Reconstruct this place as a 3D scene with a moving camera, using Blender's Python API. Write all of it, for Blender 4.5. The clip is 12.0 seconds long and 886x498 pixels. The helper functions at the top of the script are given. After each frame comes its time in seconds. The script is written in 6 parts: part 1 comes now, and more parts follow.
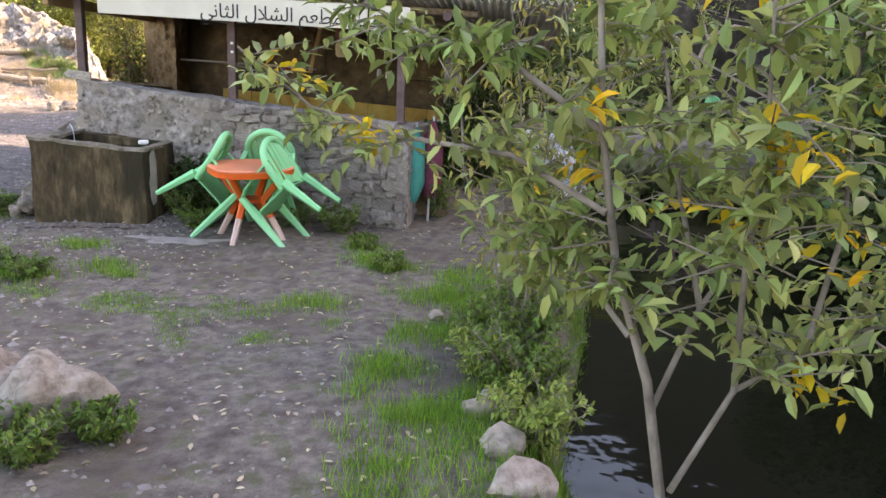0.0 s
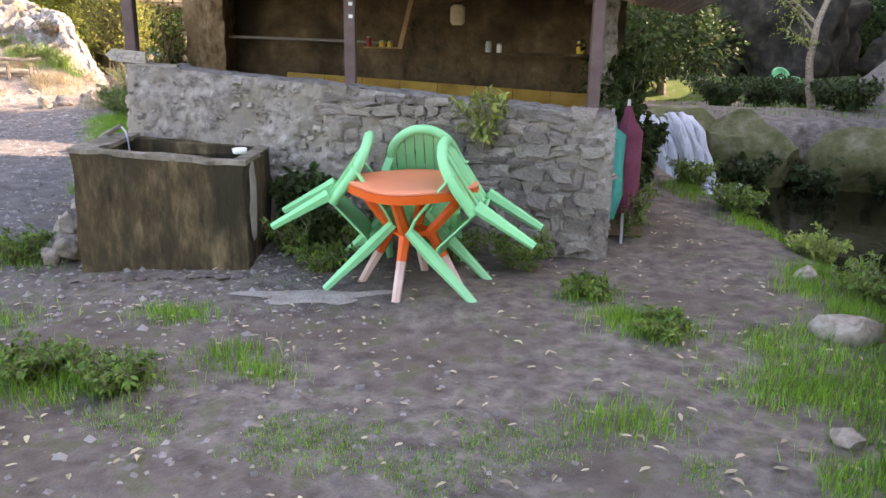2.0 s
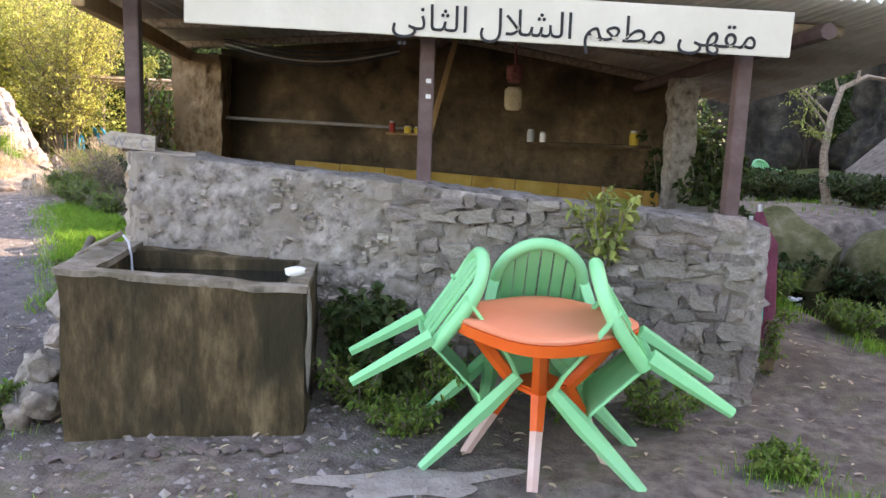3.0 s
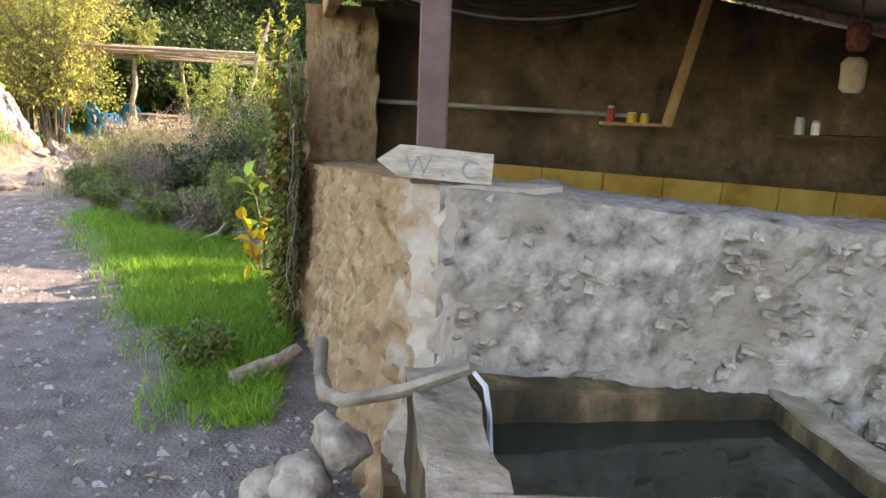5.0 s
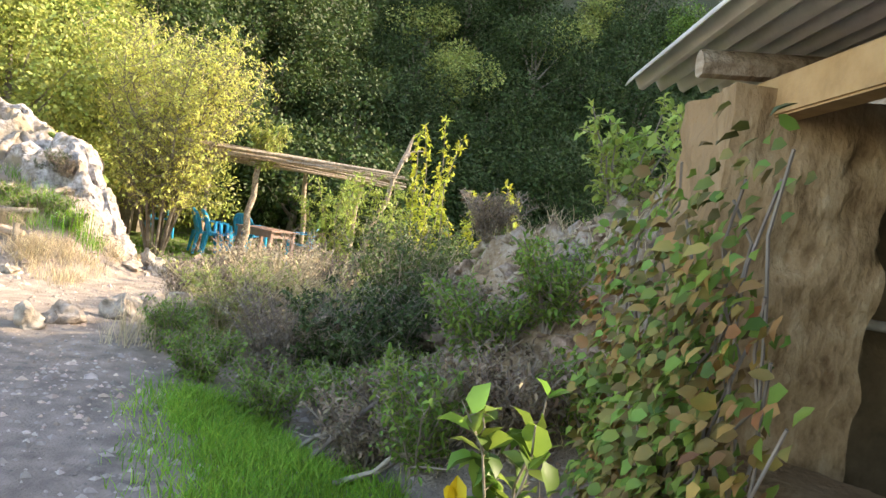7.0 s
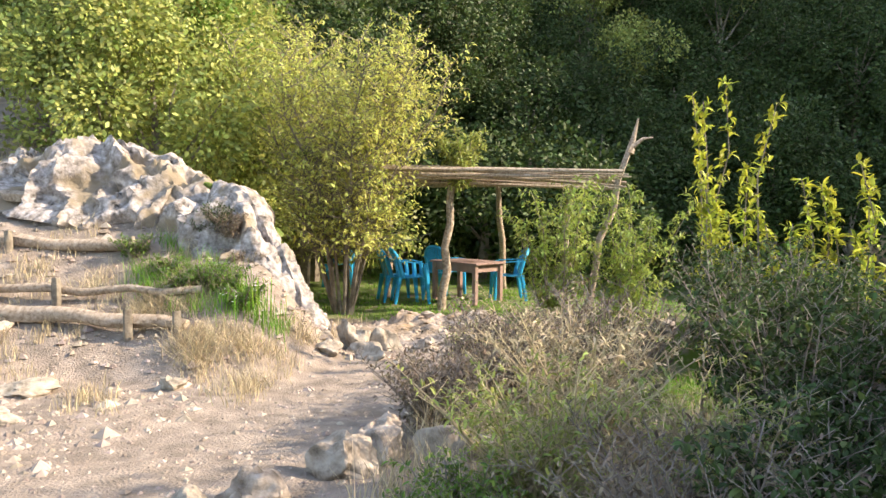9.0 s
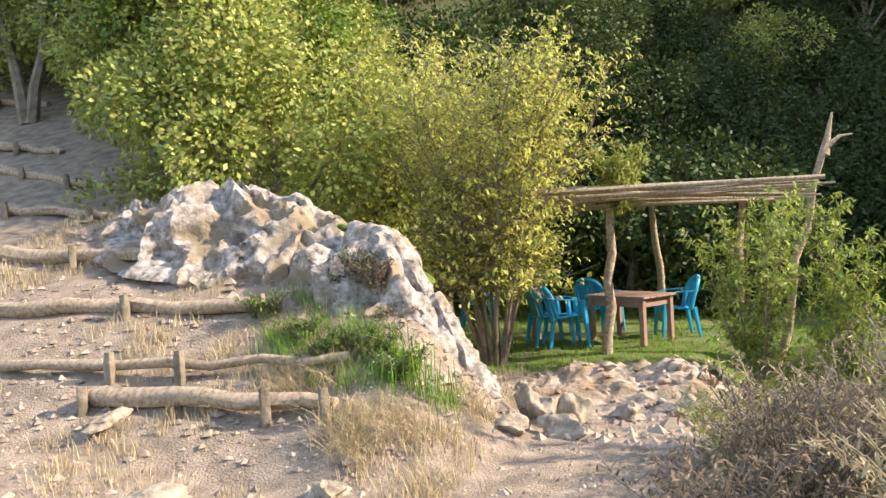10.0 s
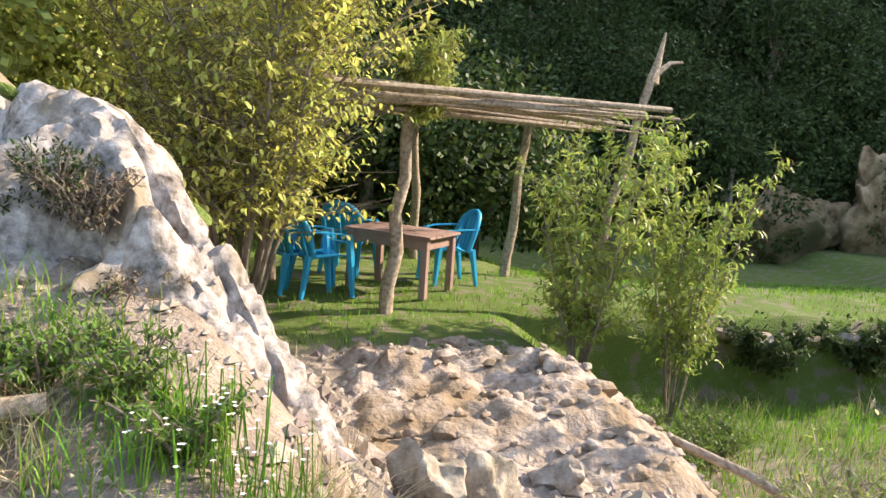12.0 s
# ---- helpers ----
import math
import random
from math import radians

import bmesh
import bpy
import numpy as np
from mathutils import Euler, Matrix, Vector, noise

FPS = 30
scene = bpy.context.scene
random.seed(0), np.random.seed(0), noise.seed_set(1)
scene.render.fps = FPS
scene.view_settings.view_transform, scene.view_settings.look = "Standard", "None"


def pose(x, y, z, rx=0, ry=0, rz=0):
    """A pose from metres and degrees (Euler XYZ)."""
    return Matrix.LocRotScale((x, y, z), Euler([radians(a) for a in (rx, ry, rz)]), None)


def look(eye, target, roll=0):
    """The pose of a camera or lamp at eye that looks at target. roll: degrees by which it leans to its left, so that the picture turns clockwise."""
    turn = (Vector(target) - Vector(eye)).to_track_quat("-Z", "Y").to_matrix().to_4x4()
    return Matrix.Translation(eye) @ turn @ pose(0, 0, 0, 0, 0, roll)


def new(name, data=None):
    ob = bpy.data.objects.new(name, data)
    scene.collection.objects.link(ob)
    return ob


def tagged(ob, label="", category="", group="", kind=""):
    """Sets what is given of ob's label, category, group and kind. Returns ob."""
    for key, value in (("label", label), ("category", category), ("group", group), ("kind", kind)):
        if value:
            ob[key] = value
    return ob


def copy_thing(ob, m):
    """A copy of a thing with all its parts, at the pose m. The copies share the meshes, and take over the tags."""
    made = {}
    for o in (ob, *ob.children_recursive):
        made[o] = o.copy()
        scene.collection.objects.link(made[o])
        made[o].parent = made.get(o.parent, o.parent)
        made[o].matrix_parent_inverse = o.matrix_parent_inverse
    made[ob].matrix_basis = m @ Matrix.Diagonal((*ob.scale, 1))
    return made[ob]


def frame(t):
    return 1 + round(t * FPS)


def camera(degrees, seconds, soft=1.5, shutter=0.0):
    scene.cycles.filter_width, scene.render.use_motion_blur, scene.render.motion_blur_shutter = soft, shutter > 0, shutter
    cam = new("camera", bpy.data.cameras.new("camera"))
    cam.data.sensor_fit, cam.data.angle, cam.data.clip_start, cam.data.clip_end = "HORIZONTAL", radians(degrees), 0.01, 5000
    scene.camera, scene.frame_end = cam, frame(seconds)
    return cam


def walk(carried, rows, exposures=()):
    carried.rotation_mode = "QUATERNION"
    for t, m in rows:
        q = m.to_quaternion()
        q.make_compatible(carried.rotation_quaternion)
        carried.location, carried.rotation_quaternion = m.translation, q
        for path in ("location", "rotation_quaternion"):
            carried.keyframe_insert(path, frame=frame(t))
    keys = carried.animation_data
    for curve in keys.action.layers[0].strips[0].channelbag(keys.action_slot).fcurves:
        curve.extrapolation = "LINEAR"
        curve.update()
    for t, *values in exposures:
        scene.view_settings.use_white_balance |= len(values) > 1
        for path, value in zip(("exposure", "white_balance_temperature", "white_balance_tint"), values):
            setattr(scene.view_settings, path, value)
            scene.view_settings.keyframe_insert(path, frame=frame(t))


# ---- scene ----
cam = camera(58.6, 12.0)
PATH = [
    (0, (1.844, -1.01, 1.925), (1.732, 0.922, 1.422), 2.5),
    (0.5, (1.527, -0.502, 1.815), (1.393, 1.429, 1.311), 3.3),
    (1, (0.984, 0.042, 1.75), (0.965, 1.964, 1.199), 3.7),
    (1.5, (0.419, 0.68, 1.675), (0.423, 2.618, 1.181), 2.9),
    (2, (-0.182, 1.35, 1.674), (-0.212, 3.275, 1.134), 0.9),
    (2.5, (-0.733, 1.971, 1.673), (-0.75, 3.912, 1.191), 1.2),
    (2.7, (-0.928, 2.311, 1.643), (-0.868, 4.274, 1.264), 1.0),
    (4.3, (-2.472, 4.403, 1.662), (-2.197, 6.364, 1.383), 4.5),
    (4.5, (-2.652, 4.638, 1.698), (-2.46, 6.606, 1.403), 2.1),
    (5, (-2.983, 5.258, 1.646), (-2.739, 7.202, 1.244), 2.2),
    (5.5, (-3.252, 5.957, 1.594), (-3.074, 7.919, 1.254), 3.2),
    (6, (-3.518, 6.8, 1.564), (-3.314, 8.773, 1.309), 8.0),
    (6.5, (-3.728, 7.64, 1.64), (-3.669, 9.636, 1.545), 11.2),
    (6.7, (-3.808, 7.905, 1.664), (-3.787, 9.903, 1.582), 10.0),
    (8.3, (-4.747, 10.481, 1.739), (-4.635, 12.461, 1.481), 3.2),
    (8.5, (-4.869, 10.717, 1.773), (-4.88, 12.705, 1.562), 1.7),
    (9, (-5.373, 11.413, 1.751), (-5.744, 13.375, 1.63), 0.5),
    (9.5, (-5.849, 12.099, 1.771), (-6.503, 13.989, 1.725), -2.1),
    (10, (-6.363, 12.759, 1.822), (-6.985, 14.659, 1.775), -3.3),
    (10.5, (-6.774, 13.492, 1.776), (-7.123, 15.459, 1.693), -1.4),
    (11, (-7.233, 14.172, 1.769), (-7.255, 16.167, 1.63), 1.1),
    (11.5, (-7.56, 14.895, 1.762), (-7.371, 16.878, 1.582), 2.3),
    (12, (-8.06, 15.643, 1.863), (-7.788, 17.603, 1.566), 3.9),
]
walk(cam, [(t, look(eye, target, roll)) for t, eye, target, roll in PATH],
     [(0, 2.68, 8500, 26), (1.2, 2.72, 8400, 26), (2.5, 2.82, 8200, 26), (4.5, 2.82, 8700, 24), (5.5, 2.9, 8500, 18), (6.7, 2.72, 8300, 13), (8.5, 2.5, 7600, 14), (9.5, 2.0, 7900, 13), (12, 2.1, 7600, 14)])

# ---- light ----
SUN_FROM = Vector((0.82, 0.20, 0.50)).normalized()
world = bpy.data.worlds.new("sky")
scene.world = world
world.use_nodes = True
wn = world.node_tree
sky = wn.nodes.new("ShaderNodeTexSky")
sky.sky_type = "NISHITA"
sky.sun_disc = False
sky.sun_elevation = math.asin(SUN_FROM.z)
sky.sun_rotation = math.atan2(SUN_FROM.x, SUN_FROM.y)
bg = wn.nodes["Background"]
bg.inputs["Strength"].default_value = 0.15
wn.links.new(sky.outputs[0], bg.inputs["Color"])
sun_data = bpy.data.lights.new("sun", "SUN")
sun_data.energy, sun_data.angle, sun_data.color = 2.6, radians(0.6), (1.0, 0.93, 0.82)
sun = new("sun", sun_data)
sun.matrix_world = look((30, 10, 40), Vector((30, 10, 40)) - SUN_FROM)

# ---- geometry helpers ----
rng = random.Random(7)


def smooth(a, b, x):
    t = np.clip((x - a) / (b - a), 0.0, 1.0)
    return t * t * (3 - 2 * t)


class Geo:
    """Gathers vertices and faces for one mesh."""

    def __init__(self):
        self.v, self.f = [], []

    def add(self, verts, faces):
        o = len(self.v)
        self.v.extend([tuple(p) for p in verts])
        self.f.extend([tuple(i + o for i in f) for f in faces])
        return self

    def box(self, size, m=None, chamfer=0.0):
        bm = bmesh.new()
        bmesh.ops.create_cube(bm, size=1.0)
        bmesh.ops.scale(bm, vec=size, verts=bm.verts)
        if chamfer:
            bmesh.ops.bevel(bm, geom=bm.edges[:], offset=chamfer, segments=2, affect="EDGES")
        if m is not None:
            bm.transform(m)
        bm.verts.index_update()
        self.add([v.co for v in bm.verts], [[v.index for v in f.verts] for f in bm.faces])
        bm.free()
        return self

    def tube(self, pts, radii, n=8, cap=True, wobble=0.0, seed=0):
        pts = [Vector(p) for p in pts]
        if not hasattr(radii, "__len__"):
            radii = [radii] * len(pts)
        r = random.Random(seed)
        side = None
        rings = []
        for i, p in enumerate(pts):
            d = (pts[min(i + 1, len(pts) - 1)] - pts[max(i - 1, 0)]).normalized()
            if side is None:
                side = d.orthogonal().normalized()
            side = (side - d * side.dot(d)).normalized()
            up = d.cross(side)
            rings.append([p + (side * math.cos(a) + up * math.sin(a)) * radii[i] * (1 + r.uniform(-wobble, wobble))
                          for a in [2 * math.pi * k / n for k in range(n)]])
        faces = []
        for i in range(len(pts) - 1):
            for k in range(n):
                faces.append((i * n + k, i * n + (k + 1) % n, (i + 1) * n + (k + 1) % n, (i + 1) * n + k))
        if cap:
            faces.append(tuple(range(n))[::-1])
            faces.append(tuple((len(pts) - 1) * n + k for k in range(n)))
        return self.add([v for ring in rings for v in ring], faces)

    def leaf(self, p, d, up, length, width, fold=0.25):
        """A folded leaf of four triangles from p along d."""
        d = Vector(d).normalized()
        s = d.cross(Vector(up))
        s = s.normalized() if s.length > 1e-4 else d.orthogonal().normalized()
        n = s.cross(d)
        p = Vector(p)
        a, c, b = p + d * length * 0.28, p + d * length * 0.68, p + d * length - n * length * 0.12
        e, h = s * width * 0.46 + n * width * fold, s * width * 0.40 + n * width * fold
        f, k = n * width * fold - s * width * 0.46, n * width * fold - s * width * 0.40
        return self.add([p, a + e, a, a + f, c + h, c, c + k, b],
                        [(0, 2, 1), (0, 3, 2), (1, 2, 5, 4), (2, 3, 6, 5), (4, 5, 7), (5, 6, 7)])

    def mesh(self, name, mat, flat=False):
        me = bpy.data.meshes.new(name)
        me.from_pydata(self.v, [], self.f)
        if not flat:
            me.polygons.foreach_set("use_smooth", [True] * len(me.polygons))
        me.materials.append(mat)
        me.update()
        if not flat and len(self.f) < 60000:
            me.set_sharp_from_angle(angle=radians(48))
        return me


def part(name, geo, material, parent=None, label="", flat=False):
    """Links a Geo as one mesh object under a thing or a part."""
    ob = new(name, geo.mesh(name, material, flat))
    if parent is not None:
        ob.parent = parent
    return tagged(ob, label)


def empty(name, m, label, category, group=""):
    ob = new(name)
    ob.matrix_basis = m
    return tagged(ob, label, category, group)


def blob(seed, size, rough=0.25, sub=2, sharp=False, facets=0):
    """An irregular stone as a Geo; facets: how many flat breaks it has."""
    bm = bmesh.new()
    bmesh.ops.create_icosphere(bm, subdivisions=sub, radius=0.5)
    off = Vector((seed * 3.7, seed * 1.3, seed * 7.1))
    rr = random.Random(seed)
    cuts = [(Vector((rr.gauss(0, 1), rr.gauss(0, 1), rr.gauss(0, 1))).normalized(), rr.uniform(0.27, 0.42)) for _ in range(facets)]
    for v in bm.verts:
        for cn, cd in cuts:
            over = v.co.dot(cn) - cd
            if over > 0:
                v.co -= cn * over
        n = noise.noise(v.co * 2.2 + off) + 0.5 * noise.noise(v.co * 5 + off) + 0.3 * noise.noise(v.co * 11 + off)
        c = v.co * (1 + rough * n)
        if sharp:
            c = Vector([max(-0.36, min(0.36, k)) for k in c])
        v.co = Vector((c.x * size[0], c.y * size[1], c.z * size[2]))
    g = Geo()
    bm.verts.index_update()
    g.add([v.co for v in bm.verts], [[v.index for v in f.verts] for f in bm.faces])
    bm.free()
    return g


def moved(geo, m):
    g = Geo()
    g.v = [tuple(m @ Vector(p)) for p in geo.v]
    g.f = list(geo.f)
    return g

# ---- materials ----
def material(name, colours, scale=3.0, rough=0.8, bump=0.3, bump_scale=25.0, metal=0.0, detail=6.0, random_by="", spread=0.0,
             translucent=0.0, stretch=None, stains=None, stain_scale=0.7, spec=0.3):
    """Two-scale noise between colours; random_by 'object' or 'island' varies the value."""
    mat = bpy.data.materials.new(name)
    mat.use_nodes = True
    nt = mat.node_tree
    N, L = nt.nodes, nt.links
    bsdf = N["Principled BSDF"]
    tc = N.new("ShaderNodeTexCoord")
    mp = N.new("ShaderNodeMapping")
    if stretch:
        mp.inputs["Scale"].default_value = stretch
    L.new(tc.outputs["Object"], mp.inputs["Vector"])
    nz = N.new("ShaderNodeTexNoise")
    nz.inputs["Scale"].default_value, nz.inputs["Detail"].default_value = scale, detail
    nz.inputs["Roughness"].default_value = 0.65
    L.new(mp.outputs[0], nz.inputs["Vector"])
    ramp = N.new("ShaderNodeValToRGB")
    while len(ramp.color_ramp.elements) < len(colours):
        ramp.color_ramp.elements.new(0.5)
    for i, c in enumerate(colours):
        e = ramp.color_ramp.elements[i]
        e.position = 0.3 + 0.4 * i / max(1, len(colours) - 1)
        e.color = (*c, 1)
    L.new(nz.outputs["Fac"], ramp.inputs[0])
    col = ramp.outputs[0]
    if stains:
        big = N.new("ShaderNodeTexNoise")
        big.inputs["Scale"].default_value, big.inputs["Detail"].default_value = stain_scale, 5
        L.new(mp.outputs[0], big.inputs["Vector"])
        sr = N.new("ShaderNodeMapRange")
        sr.inputs[1].default_value, sr.inputs[2].default_value = 0.48, 0.62
        L.new(big.outputs["Fac"], sr.inputs[0])
        mx = N.new("ShaderNodeMix")
        mx.data_type = "RGBA"
        mx.inputs["B"].default_value = (*stains, 1)
        L.new(sr.outputs[0], mx.inputs["Factor"])
        L.new(col, mx.inputs["A"])
        col = mx.outputs["Result"]
    if random_by:
        if random_by == "object":
            src = N.new("ShaderNodeObjectInfo").outputs["Random"]
        else:
            src = N.new("ShaderNodeNewGeometry").outputs["Random Per Island"]
        hs = N.new("ShaderNodeHueSaturation")
        mr = N.new("ShaderNodeMapRange")
        mr.inputs[3].default_value, mr.inputs[4].default_value = 1 - spread, 1 + spread
        L.new(src, mr.inputs[0])
        L.new(mr.outputs[0], hs.inputs["Value"])
        L.new(col, hs.inputs["Color"])
        mh = N.new("ShaderNodeMapRange")
        mh.inputs[3].default_value, mh.inputs[4].default_value = 0.5 - spread * 0.06, 0.5 + spread * 0.06
        wr = N.new("ShaderNodeMath")
        wr.operation = "FRACT"
        ml = N.new("ShaderNodeMath")
        ml.operation = "MULTIPLY"
        ml.inputs[1].default_value = 7.31
        L.new(src, ml.inputs[0])
        L.new(ml.outputs[0], wr.inputs[0])
        L.new(wr.outputs[0], mh.inputs[0])
        L.new(mh.outputs[0], hs.inputs["Hue"])
        col = hs.outputs[0]
    L.new(col, bsdf.inputs["Base Color"])
    bsdf.inputs["Roughness"].default_value, bsdf.inputs["Metallic"].default_value = rough, metal
    bsdf.inputs["Specular IOR Level"].default_value = spec
    if bump:
        bz = N.new("ShaderNodeTexNoise")
        bz.inputs["Scale"].default_value, bz.inputs["Detail"].default_value = bump_scale, 5
        L.new(mp.outputs[0], bz.inputs["Vector"])
        bp = N.new("ShaderNodeBump")
        bp.inputs["Strength"].default_value, bp.inputs["Distance"].default_value = bump, 0.02
        L.new(bz.outputs["Fac"], bp.inputs["Height"])
        L.new(bp.outputs[0], bsdf.inputs["Normal"])
    if translucent:
        tr = N.new("ShaderNodeBsdfTranslucent")
        L.new(col, tr.inputs["Color"])
        ms = N.new("ShaderNodeMixShader")
        ms.inputs[0].default_value = translucent
        L.new(bsdf.outputs[0], ms.inputs[1])
        L.new(tr.outputs[0], ms.inputs[2])
        L.new(ms.outputs[0], N["Material Output"].inputs["Surface"])
    return mat


M_SOIL = material("soil", [(0.10, 0.085, 0.07), (0.19, 0.165, 0.145), (0.26, 0.23, 0.20)], 4.0, 0.95, 0.6, 40, stains=(0.15, 0.125, 0.10))
M_STONE = material("rubble_stone", [(0.19, 0.16, 0.13), (0.34, 0.295, 0.245), (0.44, 0.395, 0.34)], 9, 0.92, 0.9, 30, random_by="object", spread=0.3)
M_MORTAR = material("mortar", [(0.06, 0.05, 0.04), (0.24, 0.21, 0.18), (0.34, 0.305, 0.265), (0.44, 0.40, 0.355)], 13, 0.95, 1.0, 28, stains=(0.26, 0.225, 0.18), stain_scale=2.2)
M_ADOBE = material("adobe", [(0.13, 0.075, 0.035), (0.30, 0.20, 0.11), (0.42, 0.315, 0.20)], 15, 0.95, 1.0, 30, stains=(0.27, 0.175, 0.095), stain_scale=3.0, stretch=(1, 1, 0.55))


def corner_plaster(mat):
    """Grey-white plaster that survives on the first stretch from the hut's corner."""
    N, L = mat.node_tree.nodes, mat.node_tree.links
    bsdf = N["Principled BSDF"]
    col = bsdf.inputs["Base Color"].links[0].from_socket
    pos, sep, nz, add, mr, mx = (N.new("ShaderNode" + k) for k in ("NewGeometry", "SeparateXYZ", "TexNoise", "Math", "MapRange", "Mix"))
    nz.inputs["Scale"].default_value, nz.inputs["Detail"].default_value = 5.0, 8
    L.new(pos.outputs["Position"], sep.inputs[0])
    L.new(pos.outputs["Position"], nz.inputs["Vector"])
    L.new(sep.outputs[1], add.inputs[0])
    L.new(nz.outputs["Fac"], add.inputs[1])
    mr.inputs[1].default_value, mr.inputs[2].default_value, mr.inputs[3].default_value, mr.inputs[4].default_value = 8.17, 8.33, 0.85, 0.0
    L.new(add.outputs[0], mr.inputs[0])
    mx.data_type = "RGBA"
    L.new(mr.outputs[0], mx.inputs["Factor"])
    L.new(col, mx.inputs["A"])
    mx.inputs["B"].default_value = (0.40, 0.35, 0.29, 1)
    L.new(mx.outputs["Result"], bsdf.inputs["Base Color"])


corner_plaster(M_ADOBE)
M_MUD = material("mud_plaster", [(0.035, 0.025, 0.014), (0.105, 0.072, 0.04), (0.16, 0.11, 0.062), (0.26, 0.18, 0.10)], 3.2, 0.95, 0.9, 14, stains=(0.055, 0.04, 0.024), stain_scale=1.3)
M_CONCRETE = material("mossy_concrete", [(0.02, 0.016, 0.008), (0.085, 0.06, 0.028), (0.22, 0.16, 0.085)], 8, 0.9, 1.0, 30, stretch=(1, 1, 0.35), stains=(0.03, 0.025, 0.012), stain_scale=3.0)
M_TROUGHRIM = material("worn_rim_concrete", [(0.10, 0.085, 0.06), (0.24, 0.205, 0.155), (0.36, 0.32, 0.26)], 9, 0.9, 0.8, 35, stains=(0.15, 0.13, 0.085), stain_scale=4.0)
# Cave rock: the recess's shade is put into this near-black colour.
M_CAVE_SHADE = material("shaded_cave_rock", [(0.012, 0.011, 0.009), (0.045, 0.038, 0.028), (0.10, 0.085, 0.06)], 2.6, 0.95, 1.0, 5)
M_SAND = material("pale_sand", [(0.26, 0.225, 0.19), (0.42, 0.37, 0.32)], 9, 0.95, 0.6, 50)
M_LIME = material("lime_leaf", [(0.20, 0.29, 0.055), (0.37, 0.43, 0.11)], 2, 0.5, 0, random_by="island", spread=0.4, translucent=0.4)
M_RIM = material("pale_concrete", [(0.22, 0.20, 0.17), (0.36, 0.33, 0.29)], 8, 0.9, 0.5, 40)
M_ROCK = material("pale_rock", [(0.03, 0.026, 0.022), (0.20, 0.175, 0.155), (0.36, 0.325, 0.305), (0.55, 0.51, 0.485)], 11, 0.95, 1.0, 16, stains=(0.22, 0.175, 0.12), stain_scale=2.2)
M_BOULDER = material("boulder", [(0.12, 0.095, 0.07), (0.30, 0.25, 0.20), (0.42, 0.37, 0.31)], 11, 0.9, 0.8, 20, random_by="object", spread=0.15)
M_LOG = material("bare_log", [(0.15, 0.105, 0.07), (0.34, 0.265, 0.195), (0.48, 0.40, 0.32)], 5, 0.85, 0.5, 18, stretch=(6, 1, 6))
M_BARK = material("bark", [(0.10, 0.08, 0.06), (0.20, 0.17, 0.13), (0.30, 0.26, 0.21)], 6, 0.9, 0.8, 25)
M_WOOD = material("orange_wood", [(0.28, 0.16, 0.07), (0.42, 0.26, 0.12), (0.50, 0.33, 0.17)], 5, 0.7, 0.3, 30, stretch=(1, 1, 1))
M_BENCH = material("yellow_board", [(0.36, 0.20, 0.035), (0.50, 0.30, 0.06), (0.58, 0.37, 0.10)], 4, 0.7, 0.2, 30, random_by="object", spread=0.1)
M_POST = material("brown_paint", [(0.10, 0.06, 0.055), (0.14, 0.09, 0.08), (0.19, 0.13, 0.12)], 5, 0.6, 0.2, 40)
M_SHEET = material("corrugated_metal", [(0.55, 0.52, 0.48), (0.68, 0.65, 0.60), (0.76, 0.73, 0.68)], 3, 0.45, 0.2, 30, metal=0.1, stains=(0.42, 0.34, 0.26))
M_SIGN = material("painted_board", [(0.62, 0.58, 0.46), (0.72, 0.68, 0.56)], 2, 0.6, 0.1, 30)
M_INK = material("black_paint", [(0.02, 0.02, 0.02), (0.03, 0.03, 0.03)], 5, 0.6, 0)
M_WCSIGN = material("weathered_white_board", [(0.24, 0.20, 0.15), (0.40, 0.35, 0.28), (0.48, 0.43, 0.36)], 14, 0.85, 0.5, 40, stretch=(1, 4, 4))
M_WCINK = material("grey_paint", [(0.20, 0.19, 0.20), (0.28, 0.26, 0.27)], 20, 0.8, 0)
M_GREEN = material("mint_plastic", [(0.17, 0.58, 0.26), (0.21, 0.66, 0.31)], 3, 0.45, 0.05, 60, stains=(0.26, 0.66, 0.36))
M_ORANGE = material("orange_plastic", [(0.75, 0.10, 0.015), (0.85, 0.14, 0.02)], 3, 0.45, 0.05, 60)
M_ORTOP = material("faded_orange_plastic", [(0.72, 0.22, 0.11), (0.78, 0.27, 0.15)], 3, 0.5, 0.05, 60, stains=(0.75, 0.20, 0.09))
M_BLEACH = material("bleached_plastic", [(0.60, 0.38, 0.30), (0.70, 0.52, 0.45)], 6, 0.6, 0.1, 60)
M_BLUE = material("blue_plastic", [(0.01, 0.32, 0.58), (0.015, 0.38, 0.66)], 3, 0.4, 0.03, 60)
M_TABLE = material("pinkish_wood", [(0.24, 0.15, 0.12), (0.34, 0.23, 0.20)], 6, 0.8, 0.3, 40)
M_GRASS = material("grass", [(0.12, 0.26, 0.03), (0.205, 0.385, 0.045)], 2, 0.7, 0, random_by="island", spread=0.45, translucent=0.35)
M_STRAW = material("dry_stalk", [(0.34, 0.27, 0.16), (0.54, 0.45, 0.30)], 2, 0.9, 0, random_by="island", spread=0.35, translucent=0.2)
M_DRYLEAF = material("withered_leaf", [(0.13, 0.10, 0.07), (0.28, 0.22, 0.15)], 2, 0.9, 0, random_by="island", spread=0.5, translucent=0.2)
M_TWIG = material("grey_twig", [(0.16, 0.13, 0.11), (0.26, 0.22, 0.19)], 2, 0.9, 0, random_by="island", spread=0.3)
